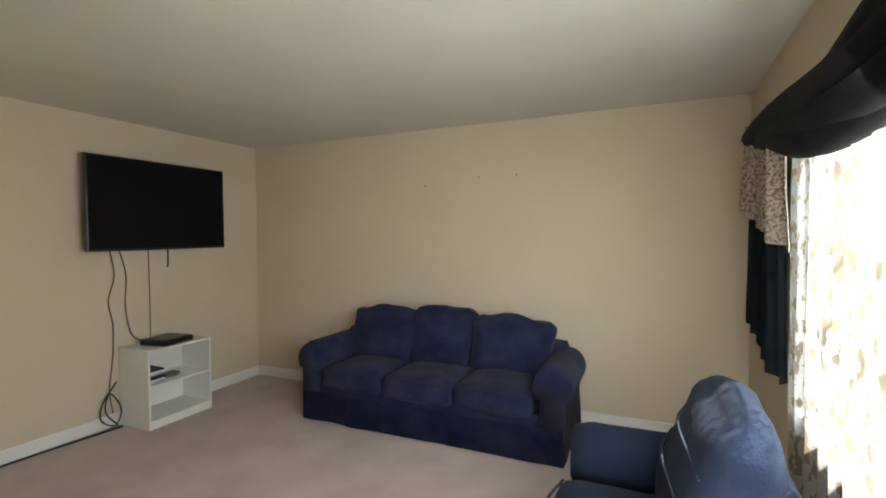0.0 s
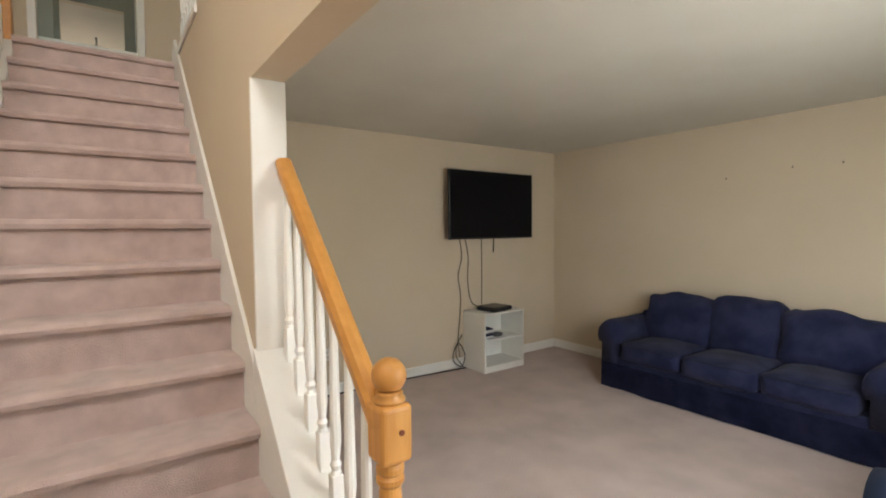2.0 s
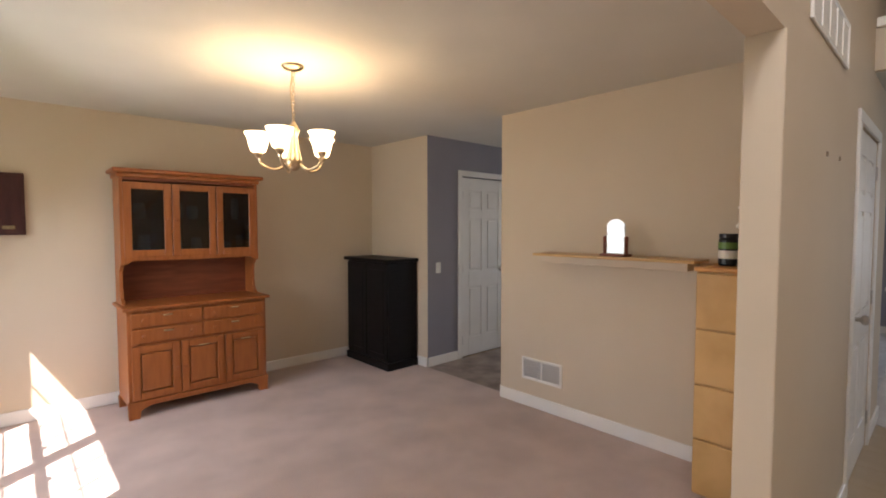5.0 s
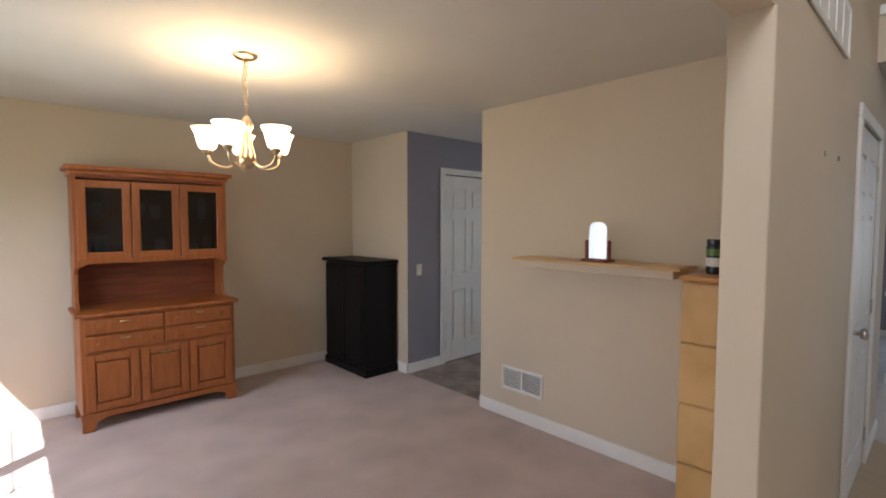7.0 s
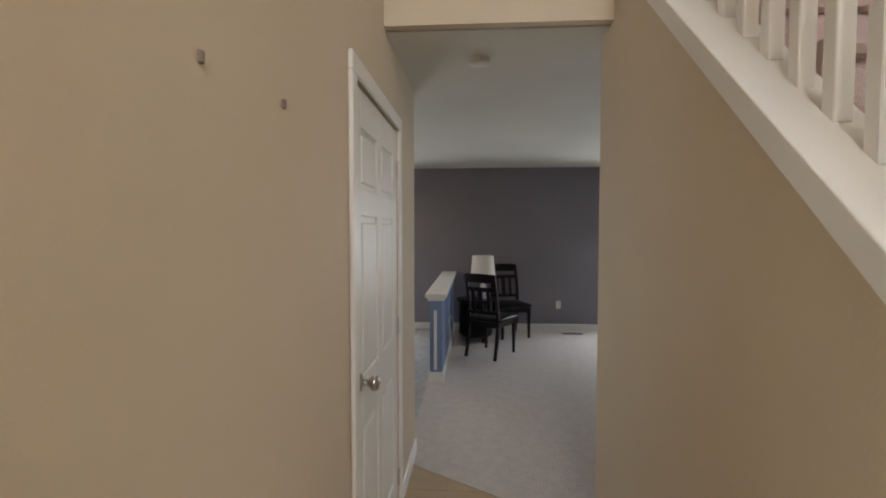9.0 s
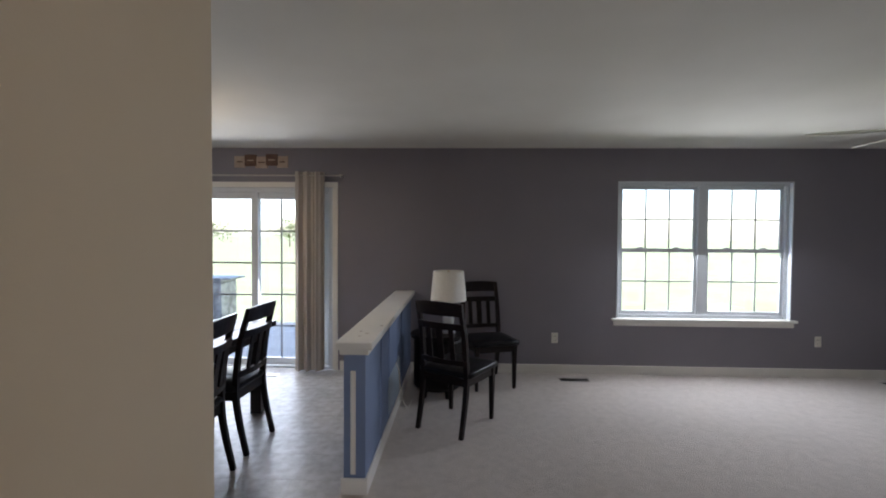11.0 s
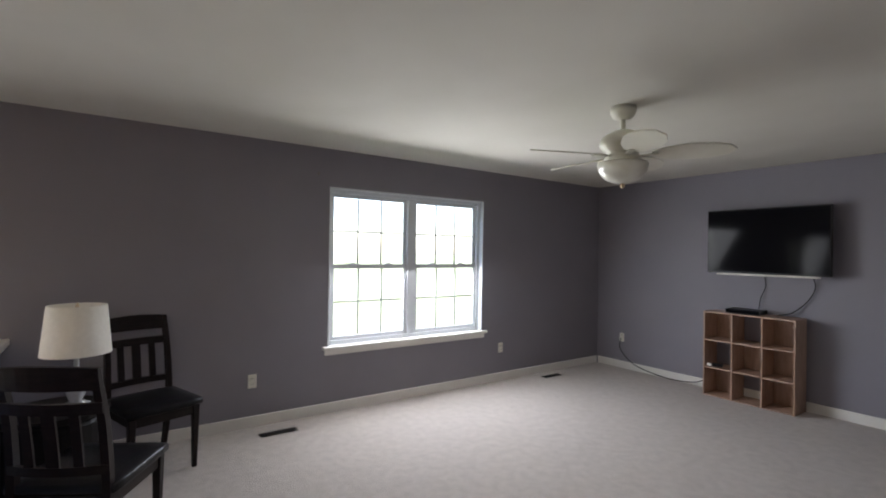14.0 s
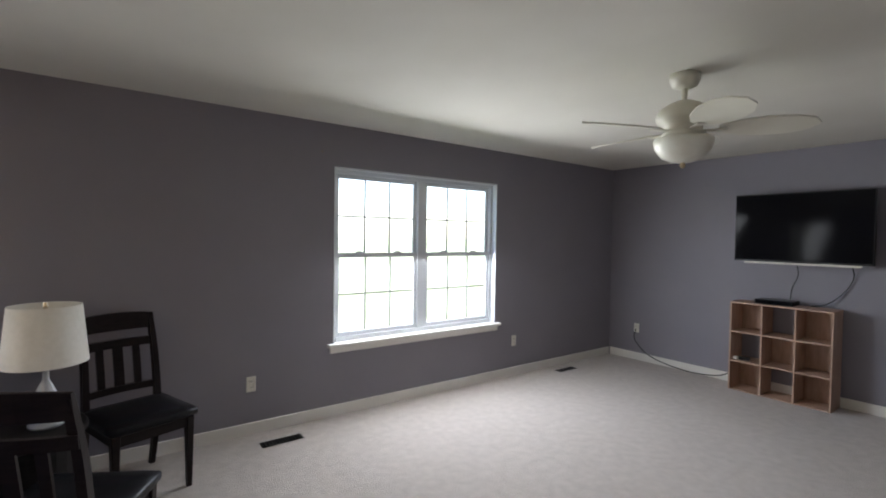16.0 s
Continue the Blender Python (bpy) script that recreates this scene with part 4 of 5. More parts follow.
# ---- family room things ----
st = thing("side_table", "round black drum side table with a lower shelf", "side table", (-7.80, -1.18, 0))
part("tabletop", lathe([(0.25, 0.555), (0.26, 0.565), (0.26, 0.585), (0.25, 0.592)], 28), BLACKWOOD, st)
part("drum", lathe([(0.20, 0.09), (0.225, 0.12), (0.225, 0.52), (0.21, 0.555)], 28), BLACKWOOD, st)
for a in range(4):
    part("foot", lathe([(0.018, 0), (0.026, 0.095)], 8, (0.15 * math.cos(a * 1.57 + 0.7), 0.15 * math.sin(a * 1.57 + 0.7))), BLACKWOOD, st)
tl = thing("table_lamp", "table lamp with white drum shade and glass base", "lamp", (-7.80, -1.085, 0.592))
part("base", lathe([(0.07, 0), (0.07, 0.015), (0.03, 0.03), (0.05, 0.08), (0.055, 0.13), (0.03, 0.19), (0.014, 0.22), (0.012, 0.32)], 18), CRYSTAL, tl, "clear glass base", smooth=True)
bm = lathe([(0.168, 0.30), (0.142, 0.575), (0.139, 0.575), (0.165, 0.30)], 32)
bmesh.ops.delete(bm, geom=[f for f in bm.faces if len(f.verts) > 4], context="FACES")
part("shade", bm, LINEN, tl, "white drum shade", smooth=True)
part("harp", tube([(-0.06, 0, 0.32), (-0.05, 0, 0.5), (0, 0, 0.56), (0.05, 0, 0.5), (0.06, 0, 0.32)], 0.003, 6), BRASS, tl)
part("spider", tube([(-0.14, 0, 0.565), (0, 0, 0.565), (0.14, 0, 0.565)], 0.003, 6), BRASS, tl)
part("finial", lathe([(0.008, 0.56), (0.012, 0.57), (0.004, 0.59)], 10), BRASS, tl)


def television(name, label, w, h, at, rz, tilt=0, bar=True):
    """Screen faces local -y, centre of its back at the origin."""
    t = thing(name, label, "television", at, rz)
    part("housing", box((-w / 2, -0.05, -h / 2), (w / 2, -0.012, h / 2), 0.006), PLASTIC, t)
    part("screen", box((-w / 2 + 0.012, -0.054, -h / 2 + 0.018), (w / 2 - 0.012, -0.0495, h / 2 - 0.012)), TVBLACK, t, "dark glossy screen")
    part("mount", box((-0.2, -0.012, -0.15), (0.2, 0.12, 0.15), 0.004, 1), PLASTIC, t)
    if bar:
        part("stand_rail", box((-w * 0.42, -0.03, -h / 2 - 0.02), (w * 0.42, -0.015, -h / 2 + 0.001)), OUTLET, t)
    return t


television("television", "black wall-mounted flat television above the cube shelf", 1.105, 0.675, (-6.455, 4.53, 1.664), 0)
television("television", "black wall-mounted flat television above the white bookcase", 1.195, 0.725, (-3.38, 3.487, 1.76), 90, bar=False)

# cube organiser
cw = thing("cube_shelf", "light oak nine-cube organiser standing by the wall", "shelf", (-6.56, 4.40, 0))
W, D, HH, T = 0.85, 0.29, 0.91, 0.016
for k in range(4):
    x = -W / 2 + k * (W - T) / 3
    part("upright", box((x, -0.04 + 0.002 * (k in (1, 2)), 0), (x + T, D - 0.05, HH), 0.002, 1), CUBEWOOD, cw)
    z = k * (HH - T) / 3
    for j in range(3):
        xa = -W / 2 + j * (W - T) / 3 + T
        part("board", box((xa, -0.038, z), (xa + (W - T) / 3 - T, D - 0.052, z + T), 0.0015, 1), CUBEWOOD, cw)
for j in (0, 2):
    for k in range(3):
        if (j, k) in ((0, 1),):
            continue
        xa = -W / 2 + j * (W - T) / 3 + T
        z = k * (HH - T) / 3 + T
        part("back_panel", box((xa, D - 0.058, z), (xa + (W - T) / 3 - T, D - 0.052, z + (HH - T) / 3 - T)), CUBEWOOD, cw)
xa = -W / 2 + (W - T) / 3 + T
part("back_panel", box((xa, D - 0.058, (HH - T) / 3 + T), (xa + (W - T) / 3 - T, D - 0.052, 2 * (HH - T) / 3)), CUBEWOOD, cw)
cb = thing("cable_box", "small black cable box on the cube shelf", "electronics", (-6.62, 4.50, 0.91))
part("case", box((-0.16, -0.10, 0.004), (0.16, 0.10, 0.048), 0.006), PLASTIC, cb)
part("front_panel", box((-0.15, -0.103, 0.01), (0.15, -0.0995, 0.042)), TVBLACK, cb)
ad = thing("power_adapter", "black plug adapter with white tips in a cubby", "adapter", (-6.86, 4.42, 0.3216))
part("brick", box((-0.05, -0.03, 0), (0.05, 0.03, 0.03), 0.006, m=pose(0, 0, 0, 0, 0, 20)), PLASTIC, ad)
part("plug", box((-0.09, -0.045, 0.0), (-0.045, -0.01, 0.028), 0.005), OUTLET, ad)

cab = thing("tv_cables", "dark cables hanging below the television", "cable")
part("cable", tube([(-6.50, 4.62, 1.32), (-6.49, 4.63, 1.2), (-6.53, 4.62, 1.08), (-6.54, 4.60, 0.96)], 0.005, 6), CABLE_BLACK, cab)
part("cable", tube([(-6.08, 4.62, 1.32), (-6.07, 4.63, 1.2), (-6.14, 4.62, 1.06), (-6.25, 4.60, 0.95), (-6.36, 4.58, 0.92)], 0.006, 6), CABLE_BLACK, cab)
fc = thing("extension_lead", "black power lead drooping from the wall outlet", "cable")
part("cord", tube([(-8.18, 4.625, 0.40), (-8.17, 4.60, 0.26), (-7.95, 4.58, 0.10), (-7.55, 4.57, 0.03), (-7.2, 4.58, 0.05), (-7.02, 4.60, 0.14)], 0.006, 6), CABLE_BLACK, fc)


def wall_plate(name, label, at, normal, w=0.07, h=0.115, slots=True):
    p = thing(name, label, "outlet", at)
    p.rotation_euler = (0, 0, {"+x": radians(90), "-y": 0, "-x": radians(-90), "+y": radians(180)}[normal])
    part("plate", box((-w / 2, -0.007, -h / 2), (w / 2, 0, h / 2), 0.003, 1), OUTLET, p)
    if slots:
        for z in (-0.022, 0.022):
            part("socket", box((-0.017, -0.009, z - 0.014), (0.017, -0.0065, z + 0.014), 0.003, 1), OUTLET, p)
            part("slot", box((-0.009, -0.0096, z - 0.005), (-0.006, -0.0089, z + 0.006)), DARKSLOT, p)
            part("slot", box((0.006, -0.0096, z - 0.005), (0.009, -0.0089, z + 0.006)), DARKSLOT, p)
    return p


for y in (0.055, 2.84):
    wall_plate("outlet", "almond wall outlet below the window", (-8.57, y, 0.39), "+x")
wall_plate("outlet", "almond wall outlet with a plugged cord", (-8.18, 4.65, 0.41), "-y")
wall_plate("outlet", "almond wall outlet beside the cube shelf", (-7.02, 4.65, 0.25), "-y")
wall_plate("outlet", "almond wall outlet on the living room wall", (-3.50, 1.62, 0.38), "+x")
wall_plate("outlet", "almond wall outlet above the kitchen counter", (-8.57, -5.02, 1.1), "+x")
wall_plate("light_switch", "almond light switch beside the patio door", (-8.57, -4.46, 1.25), "+x", slots=False)
wall_plate("light_switch", "almond light switch at the passage corner", (-3.02, -4.98, 1.05), "+y", slots=False)


def floor_register(at, label, mat):
    r = thing("floor_register", label, "vent", at)
    part("frame", box((-0.055, -0.155, 0), (0.055, 0.155, 0.006), 0.002, 1), mat, r)
    for k in range(12):
        part("louver", box((-0.038, -0.135 + k * 0.0235, 0.0055), (0.038, -0.125 + k * 0.0235, 0.010)), DARKSLOT if mat is BRONZE else mat, r)
    return r


floor_register((-8.33, 0.215, 0), "brown metal floor register in the carpet", BRONZE)
floor_register((-8.38, 3.52, 0), "brown metal floor register near the corner", BRONZE)
floor_register((-8.32, -3.05, 0), "pale metal floor register by the patio door", NICKEL)


def wall_vent(label, w, h, cols, at, rz, tilt=35):
    """Return-air grille, faces local -y."""
    v = thing("wall_vent", label, "vent", at, rz)
    fr = bmesh.new()
    t = 0.02
    for a in ((-w / 2, -w / 2 + t, 0, h), (w / 2 - t, w / 2, 0, h), (-w / 2 + t, w / 2 - t, h - t, h), (-w / 2 + t, w / 2 - t, 0, t)):
        add_box(fr, (a[0], -0.012, a[2]), (a[1], 0, a[3]), 0.003, 1)
    for k in range(1, cols):
        x = -w / 2 + t + (w - 2 * t) * k / cols
        add_box(fr, (x - 0.006, -0.011, t), (x + 0.006, 0, h - t))
    part("frame", fr, WHITE, v)
    part("backing", box((-w / 2 + t, -0.003, t), (w / 2 - t, -0.001, h - t)), material("vent_shadow", (0.26, 0.245, 0.23), 0.8, scale=9), v)
    n = int((h - 2 * t) / 0.016)
    for k in range(n):
        z = t + (h - 2 * t) * (k + 0.5) / n
        part("louver", box((-w / 2 + t, -0.002, -0.006), (w / 2 - t, -0.0005, 0.006), m=Matrix.Translation((0, -0.005, z)) @ pose(0, 0, 0, tilt, 0, 0)), WHITE, v)
    return v


wall_vent("white return-air grille low on the dining wall", 0.385, 0.185, 2, (-2.785, -3.468, 0.225), 90)
wall_vent("white return-air grille high on the hall wall", 0.80, 0.2, 5, (-2.10, -1.60, 2.215), 180, 12)

# ceiling fan
fan = thing("ceiling_fan", "cream five-blade ceiling fan with a frosted bowl light", "ceiling fan", (-6.20, 1.72, 0))
part("canopy", lathe([(0.03, 2.36), (0.065, 2.375), (0.078, 2.41), (0.078, 2.44)], 24), FANWHITE, fan, smooth=True)
part("downrod", lathe([(0.016, 2.25), (0.016, 2.37)], 12), FANWHITE, fan)
part("motor", lathe([(0.05, 2.29), (0.085, 2.275), (0.13, 2.245), (0.145, 2.21), (0.14, 2.18), (0.10, 2.155), (0.09, 2.13), (0.11, 2.12), (0.11, 2.095), (0.05, 2.085)], 28), FANWHITE, fan, smooth=True)
bowl = [(0.02, 1.955), (0.06, 1.96), (0.11, 1.985), (0.145, 2.03), (0.155, 2.075), (0.15, 2.085)]
part("light_bowl", lathe(bowl, 28), FROSTED, fan, "frosted glass bowl", smooth=True)
part("bowl_finial", lathe([(0.008, 1.925), (0.016, 1.94), (0.01, 1.958)], 12), BRASS, fan)
for k in range(5):
    m = pose(0, 0, 2.125, 0, 0, 31 + 72 * k)
    arm = part("blade_arm", box((0.09, -0.02, -0.006), (0.21, 0.02, 0.004), 0.003, 1, m), FANWHITE, fan)
    o = [(0.17, -0.04), (0.26, -0.085), (0.38, -0.108), (0.50, -0.10), (0.59, -0.06), (0.625, 0.0), (0.59, 0.06), (0.50, 0.10), (0.38, 0.108), (0.26, 0.085), (0.17, 0.04)]
    bl = prism(o, "z", 0.004, 0.012)
    bl.transform(m @ pose(0, 0, 0, -13, 0, 0))
    part("blade", bl, FANWHITE, fan)
sm = thing("smoke_detector", "small white smoke detector on the hall ceiling", "smoke detector", (-3.99, -1.17, 0))
part("cover", lathe([(0.04, 2.405), (0.058, 2.412), (0.06, 2.43), (0.06, 2.44)], 24), WHITE, sm)

# ---- kitchen ----
kt = thing("kitchen_table", "long dark plank dining table", "table", (-6.45, -3.0, 0))
for k in range(6):
    part("plank", box((-0.92, -0.43 + k * 0.1435, 0.705), (0.92, -0.43 + k * 0.1435 + 0.1405, 0.75), 0.004, 1), ESPRESSO, kt)
part("end_board", box((-1.0, -0.43, 0.705), (-0.922, 0.43, 0.75), 0.004, 1), ESPRESSO, kt)
part("end_board", box((0.922, -0.43, 0.705), (1.0, 0.43, 0.75), 0.004, 1), ESPRESSO, kt)
part("apron", box((-0.88, -0.36, 0.62), (0.88, 0.36, 0.705), 0.004, 1), ESPRESSO, kt)
for sx in (-1, 1):
    for sy in (-1, 1):
        part("leg", box((sx * 0.84 - 0.045, sy * 0.33 - 0.045, 0), (sx * 0.84 + 0.045, sy * 0.33 + 0.045, 0.62), 0.006), ESPRESSO, kt)

for y0, y1 in ((-5.92, -5.33), (-5.33, -4.70)):
    c = thing("base_cabinet", "dark espresso kitchen base cabinet", "cabinet", (-8.57, (y0 + y1) / 2, 0), 0, "kitchen base cabinets")
    h2 = (y1 - y0) / 2 - 0.002
    part("body", box((0, -h2, 0.1), (0.58, h2, 0.87), 0.003, 1), ESPRESSO, c)
    part("toe_kick", box((0, -h2, 0), (0.5, h2, 0.1)), BLACKWOOD, c)
    d = part("door", box((0.58, -h2 + 0.01, 0.12), (0.6, h2 - 0.01, 0.69), 0.004, 1), ESPRESSO, c)
    part("drawer_front", box((0.58, -h2 + 0.01, 0.71), (0.6, h2 - 0.01, 0.85), 0.004, 1), ESPRESSO, c)
    u = thing("wall_cabinet", "dark espresso kitchen wall cabinet", "cabinet", (-8.57, (y0 + y1) / 2, 0), 0, "kitchen wall cabinets")
    part("body", box((0, -h2, 1.37), (0.31, h2, 2.2), 0.003, 1), ESPRESSO, u)
    part("door", box((0.31, -h2 + 0.008, 1.38), (0.33, h2 - 0.008, 2.19), 0.004, 1), ESPRESSO, u)
wt = thing("worktop", "brown speckled laminate worktop over the base cabinets", "worktop")
part("slab", box((-8.57, -5.92, 0.872), (-7.94, -4.685, 0.91), 0.008), STONE, wt)
part("backsplash", box((-8.569, -5.92, 0.91), (-8.55, -4.685, 1.0), 0.003, 1), STONE, wt)

sg = thing("wall_sign", "row of overlapping weathered wooden sign boards", "sign")
for k, (w, z, mat) in enumerate(((0.12, 2.225, CANVAS_A), (0.13, 2.24, CANVAS_B), (0.135, 2.22, CANVAS_A), (0.13, 2.245, CANVAS_B), (0.125, 2.225, CANVAS_A))):
    y = -3.47 + k * 0.118
    part("board", box((-8.568 + 0.006 * (k % 2), y, z), (-8.552 + 0.008 * (k % 2), y + w, z + 0.125), 0.003, 1), mat, sg)
    part("lettering", box((-8.5525 + 0.008 * (k % 2), y + 0.03, z + 0.055), (-8.551 + 0.008 * (k % 2), y + w - 0.03, z + 0.068)), CANVAS_A if mat is CANVAS_B else CANVAS_B, sg)


# ---- lights ----
def chandelier(name, label, at, arms, drop, metal, shade_up, spin=0.0, r=0.22, watts=9.0):
    """Ceiling light with curved arms and bell glass shades. drop: z of the shades' mouth line."""
    c = thing(name, label, "chandelier", (at[0], at[1], 0))
    part("canopy", lathe([(0.01, H - 0.03), (0.05, H - 0.022), (0.065, H - 0.006), (0.065, H)], 24), metal, c, smooth=True)
    z = H - 0.03
    k = 0
    while z > drop + 0.16:
        ln = bmesh.new()
        ring = [Vector((0.009 * math.cos(a), 0, z - 0.018 + 0.018 * math.sin(a))) for a in [2 * math.pi * i / 10 for i in range(11)]]
        add_tube(ln, ring, 0.0025, 5)
        ln.transform(pose(0, 0, 0, 0, 0, 90 * (k % 2)))
        part("chain_link", ln, metal, c)
        z -= 0.028
        k += 1
    part("wire", tube([(0.0, 0, H - 0.03), (0.02, 0.01, (H + drop) / 2 + 0.1), (0.0, 0, drop + 0.15)], 0.003, 6), metal, c)
    part("hub", lathe([(0.008, drop + 0.16), (0.022, drop + 0.14), (0.035, drop + 0.11), (0.022, drop + 0.07), (0.03, drop), (0.045, drop - 0.06), (0.05, drop - 0.09), (0.03, drop - 0.115), (0.012, drop - 0.13)], 20), metal, c, smooth=True)
    for k in range(arms):
        a = 2 * math.pi * k / arms + spin
        ca, sa = math.cos(a), math.sin(a)
        if shade_up:
            line = [(0.03, drop - 0.08), (0.10, drop - 0.125), (0.18, drop - 0.10), (r, drop - 0.03)]
            sh = [(0.028, drop - 0.03), (0.042, drop - 0.02), (0.052, drop + 0.01), (0.060, drop + 0.05), (0.078, drop + 0.085), (0.075, drop + 0.083), (0.056, drop + 0.05), (0.048, drop + 0.01), (0.024, drop - 0.022)]
            bz = drop + 0.03
        else:
            line = [(0.03, drop + 0.06), (0.09, drop + 0.04), (0.15, drop + 0.10), (0.20, drop + 0.11), (r, drop + 0.06)]
            sh = [(0.022, drop + 0.055), (0.04, drop + 0.045), (0.055, drop + 0.01), (0.068, drop - 0.03), (0.09, drop - 0.055), (0.087, drop - 0.053), (0.064, drop - 0.03), (0.05, drop + 0.01), (0.018, drop + 0.047)]
            bz = drop - 0.0
        part("arm", tube([(q * ca, q * sa, zz) for q, zz in line], 0.008, 8), metal, c, smooth=True)
        part("cup", lathe([(0.012, line[-1][1] - 0.03), (0.026, line[-1][1] - 0.01), (0.026, line[-1][1] + 0.012), (0.02, line[-1][1] + 0.02)], 14, (r * ca, r * sa)), metal, c)
        bm = lathe(sh, 22, (r * ca, r * sa))
        bmesh.ops.delete(bm, geom=[f for f in bm.faces if len(f.verts) > 4], context="FACES")
        part("glass_shade", bm, SHADE_LIT, c, "lit frosted bell shade", smooth=True)
        bulb((at[0] + r * ca, at[1] + r * sa, (drop + 0.10) if shade_up else (drop - 0.075)), watts)
    return c


chandelier("dining_chandelier", "lit brass chandelier with five upturned glass shades", (-0.905, -3.92), 5, 1.955, BRASS, True, 0.75, 0.20, 0.68)
chandelier("kitchen_chandelier", "lit nickel chandelier with three downturned glass shades", (-6.75, -3.09), 3, 1.94, NICKEL, False, 1.1, 0.15, 1.0)


# ---- dining room things ----
def framed_door(parent, x0, x1, y, z0, z1, mat, panel, glass=None, knob=None):
    f = bmesh.new()
    s = 0.055
    for a in ((x0, x0 + s, z0, z1), (x1 - s, x1, z0, z1), (x0 + s, x1 - s, z1 - s, z1), (x0 + s, x1 - s, z0, z0 + s)):
        add_box(f, (a[0], y, a[2]), (a[1], y + 0.02, a[3]), 0.003, 1)
    d = part("door", f, mat, parent)
    if glass:
        part("pane", box((x0 + s - 0.004, y + 0.007, z0 + s - 0.004), (x1 - s + 0.004, y + 0.011, z1 - s + 0.004)), glass, d)
    else:
        part("panel", box((x0 + s + 0.008, y + 0.002, z0 + s + 0.008), (x1 - s - 0.008, y + 0.016, z1 - s - 0.008), 0.01, 2), panel, d)
    if knob is not None:
        part("knob", lathe([(0.006, 0), (0.006, 0.012), (0.014, 0.018), (0.014, 0.026), (0.006, 0.03)], 12, m=pose(knob, y + 0.02, (z0 + z1) / 2, -90, 0, 0)), mat, d)
    return d


hu = thing("hutch", "cherry wood china hutch with three glass doors and drawers", "hutch", (-0.815, -5.92, 0))
WH = 0.545
part("base_body", box((-WH + 0.01, 0, 0.09), (WH - 0.01, 0.43, 0.845), 0.003, 1), CHERRY, hu)
for sx in (-1, 1):
    o = [(sx * (WH - 0.005), 0.0), (sx * (WH - 0.005), 0.11), (sx * (WH - 0.20), 0.11), (sx * (WH - 0.15), 0.085), (sx * (WH - 0.09), 0.06), (sx * (WH - 0.08), 0.0)]
    part("foot", prism(o, "y", 0.40, 0.445, 0.003), CHERRY, hu)
    part("rear_foot", box((sx * WH - 0.03 - sx * 0.03, 0.0, 0), (sx * WH + 0.03 - sx * 0.03, 0.06, 0.09)), CHERRY, hu)
part("base_rail", box((-WH, 0.42, 0.09), (WH, 0.444, 0.135), 0.004, 1), CHERRY, hu)
for k in range(3):
    x0 = -WH + 0.03 + k * (2 * WH - 0.06) / 3
    framed_door(hu, x0 + 0.006, x0 + (2 * WH - 0.06) / 3 - 0.006, 0.43, 0.145, 0.565, CHERRY, CHERRY, knob=x0 + ((2 * WH - 0.06) / 3 - 0.03 if k != 2 else 0.03))
    if k < 2:
        xm = x0 + (2 * WH - 0.06) / 6
        part("pull", tube([(xm - 0.045, 0.448, 0.515), (xm - 0.03, 0.466, 0.513), (xm + 0.03, 0.466, 0.513), (xm + 0.045, 0.448, 0.515)], 0.0055, 6), BRASS_BRIGHT, hu, "polished brass pull")
for col in range(2):
    for row in range(2):
        x0 = -WH + 0.03 + col * (WH - 0.03)
        z0 = 0.585 + row * 0.125
        d = part("drawer_front", box((x0 + 0.006, 0.43, z0), (x0 + WH - 0.036, 0.45, z0 + 0.113), 0.008, 2), CHERRY, hu)
        part("pull", tube([(x0 + 0.22, 0.45, z0 + 0.088), (x0 + 0.235, 0.468, z0 + 0.086), (x0 + 0.285, 0.468, z0 + 0.086), (x0 + 0.30, 0.45, z0 + 0.088)], 0.0055, 6), BRASS_BRIGHT, d, "polished brass pull")
        for kx in (0.09, 0.43):
            part("knob", lathe([(0.006, 0), (0.006, 0.012), (0.014, 0.018), (0.014, 0.026), (0.006, 0.03)], 12, m=pose(x0 + kx, 0.45, z0 + 0.057, -90, 0, 0)), CHERRY, d)
part("counter", box((-WH - 0.02, 0, 0.845), (WH + 0.02, 0.465, 0.872), 0.008), CHERRY, hu)
# Back board and inner shelves: cabinet shade comes from the darker wood colour.
part("back_board", box((-WH + 0.02, 0.0, 0.872), (WH - 0.02, 0.015, 1.90)), CHERRY_DARK_SHADED, hu)
for sx in (-1, 1):
    xs = sorted((sx * (WH - 0.01), sx * (WH - 0.035)))
    o = [(0.0, 0.872), (0.26, 0.872), (0.20, 0.92), (0.18, 1.0), (0.19, 1.14), (0.27, 1.2), (0.28, 1.22), (0.28, 1.88), (0.0, 1.88)]
    part("side_panel", prism(o, "x", xs[0], xs[1]), CHERRY, hu)
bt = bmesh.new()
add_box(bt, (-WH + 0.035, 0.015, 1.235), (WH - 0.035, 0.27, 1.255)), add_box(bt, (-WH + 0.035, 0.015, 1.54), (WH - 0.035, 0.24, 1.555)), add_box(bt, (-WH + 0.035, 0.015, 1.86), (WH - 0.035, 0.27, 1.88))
part("shelf", bt, CHERRY_DARK_SHADED, hu)
part("scalloped_rail", prism([(-WH + 0.01, 1.25), (-WH + 0.01, 1.19), (-WH + 0.05, 1.195), (-WH + 0.09, 1.222), (0, 1.216), (WH - 0.09, 1.222), (WH - 0.05, 1.195), (WH - 0.01, 1.19), (WH - 0.01, 1.25)], "y", 0.262, 0.285), CHERRY, hu)
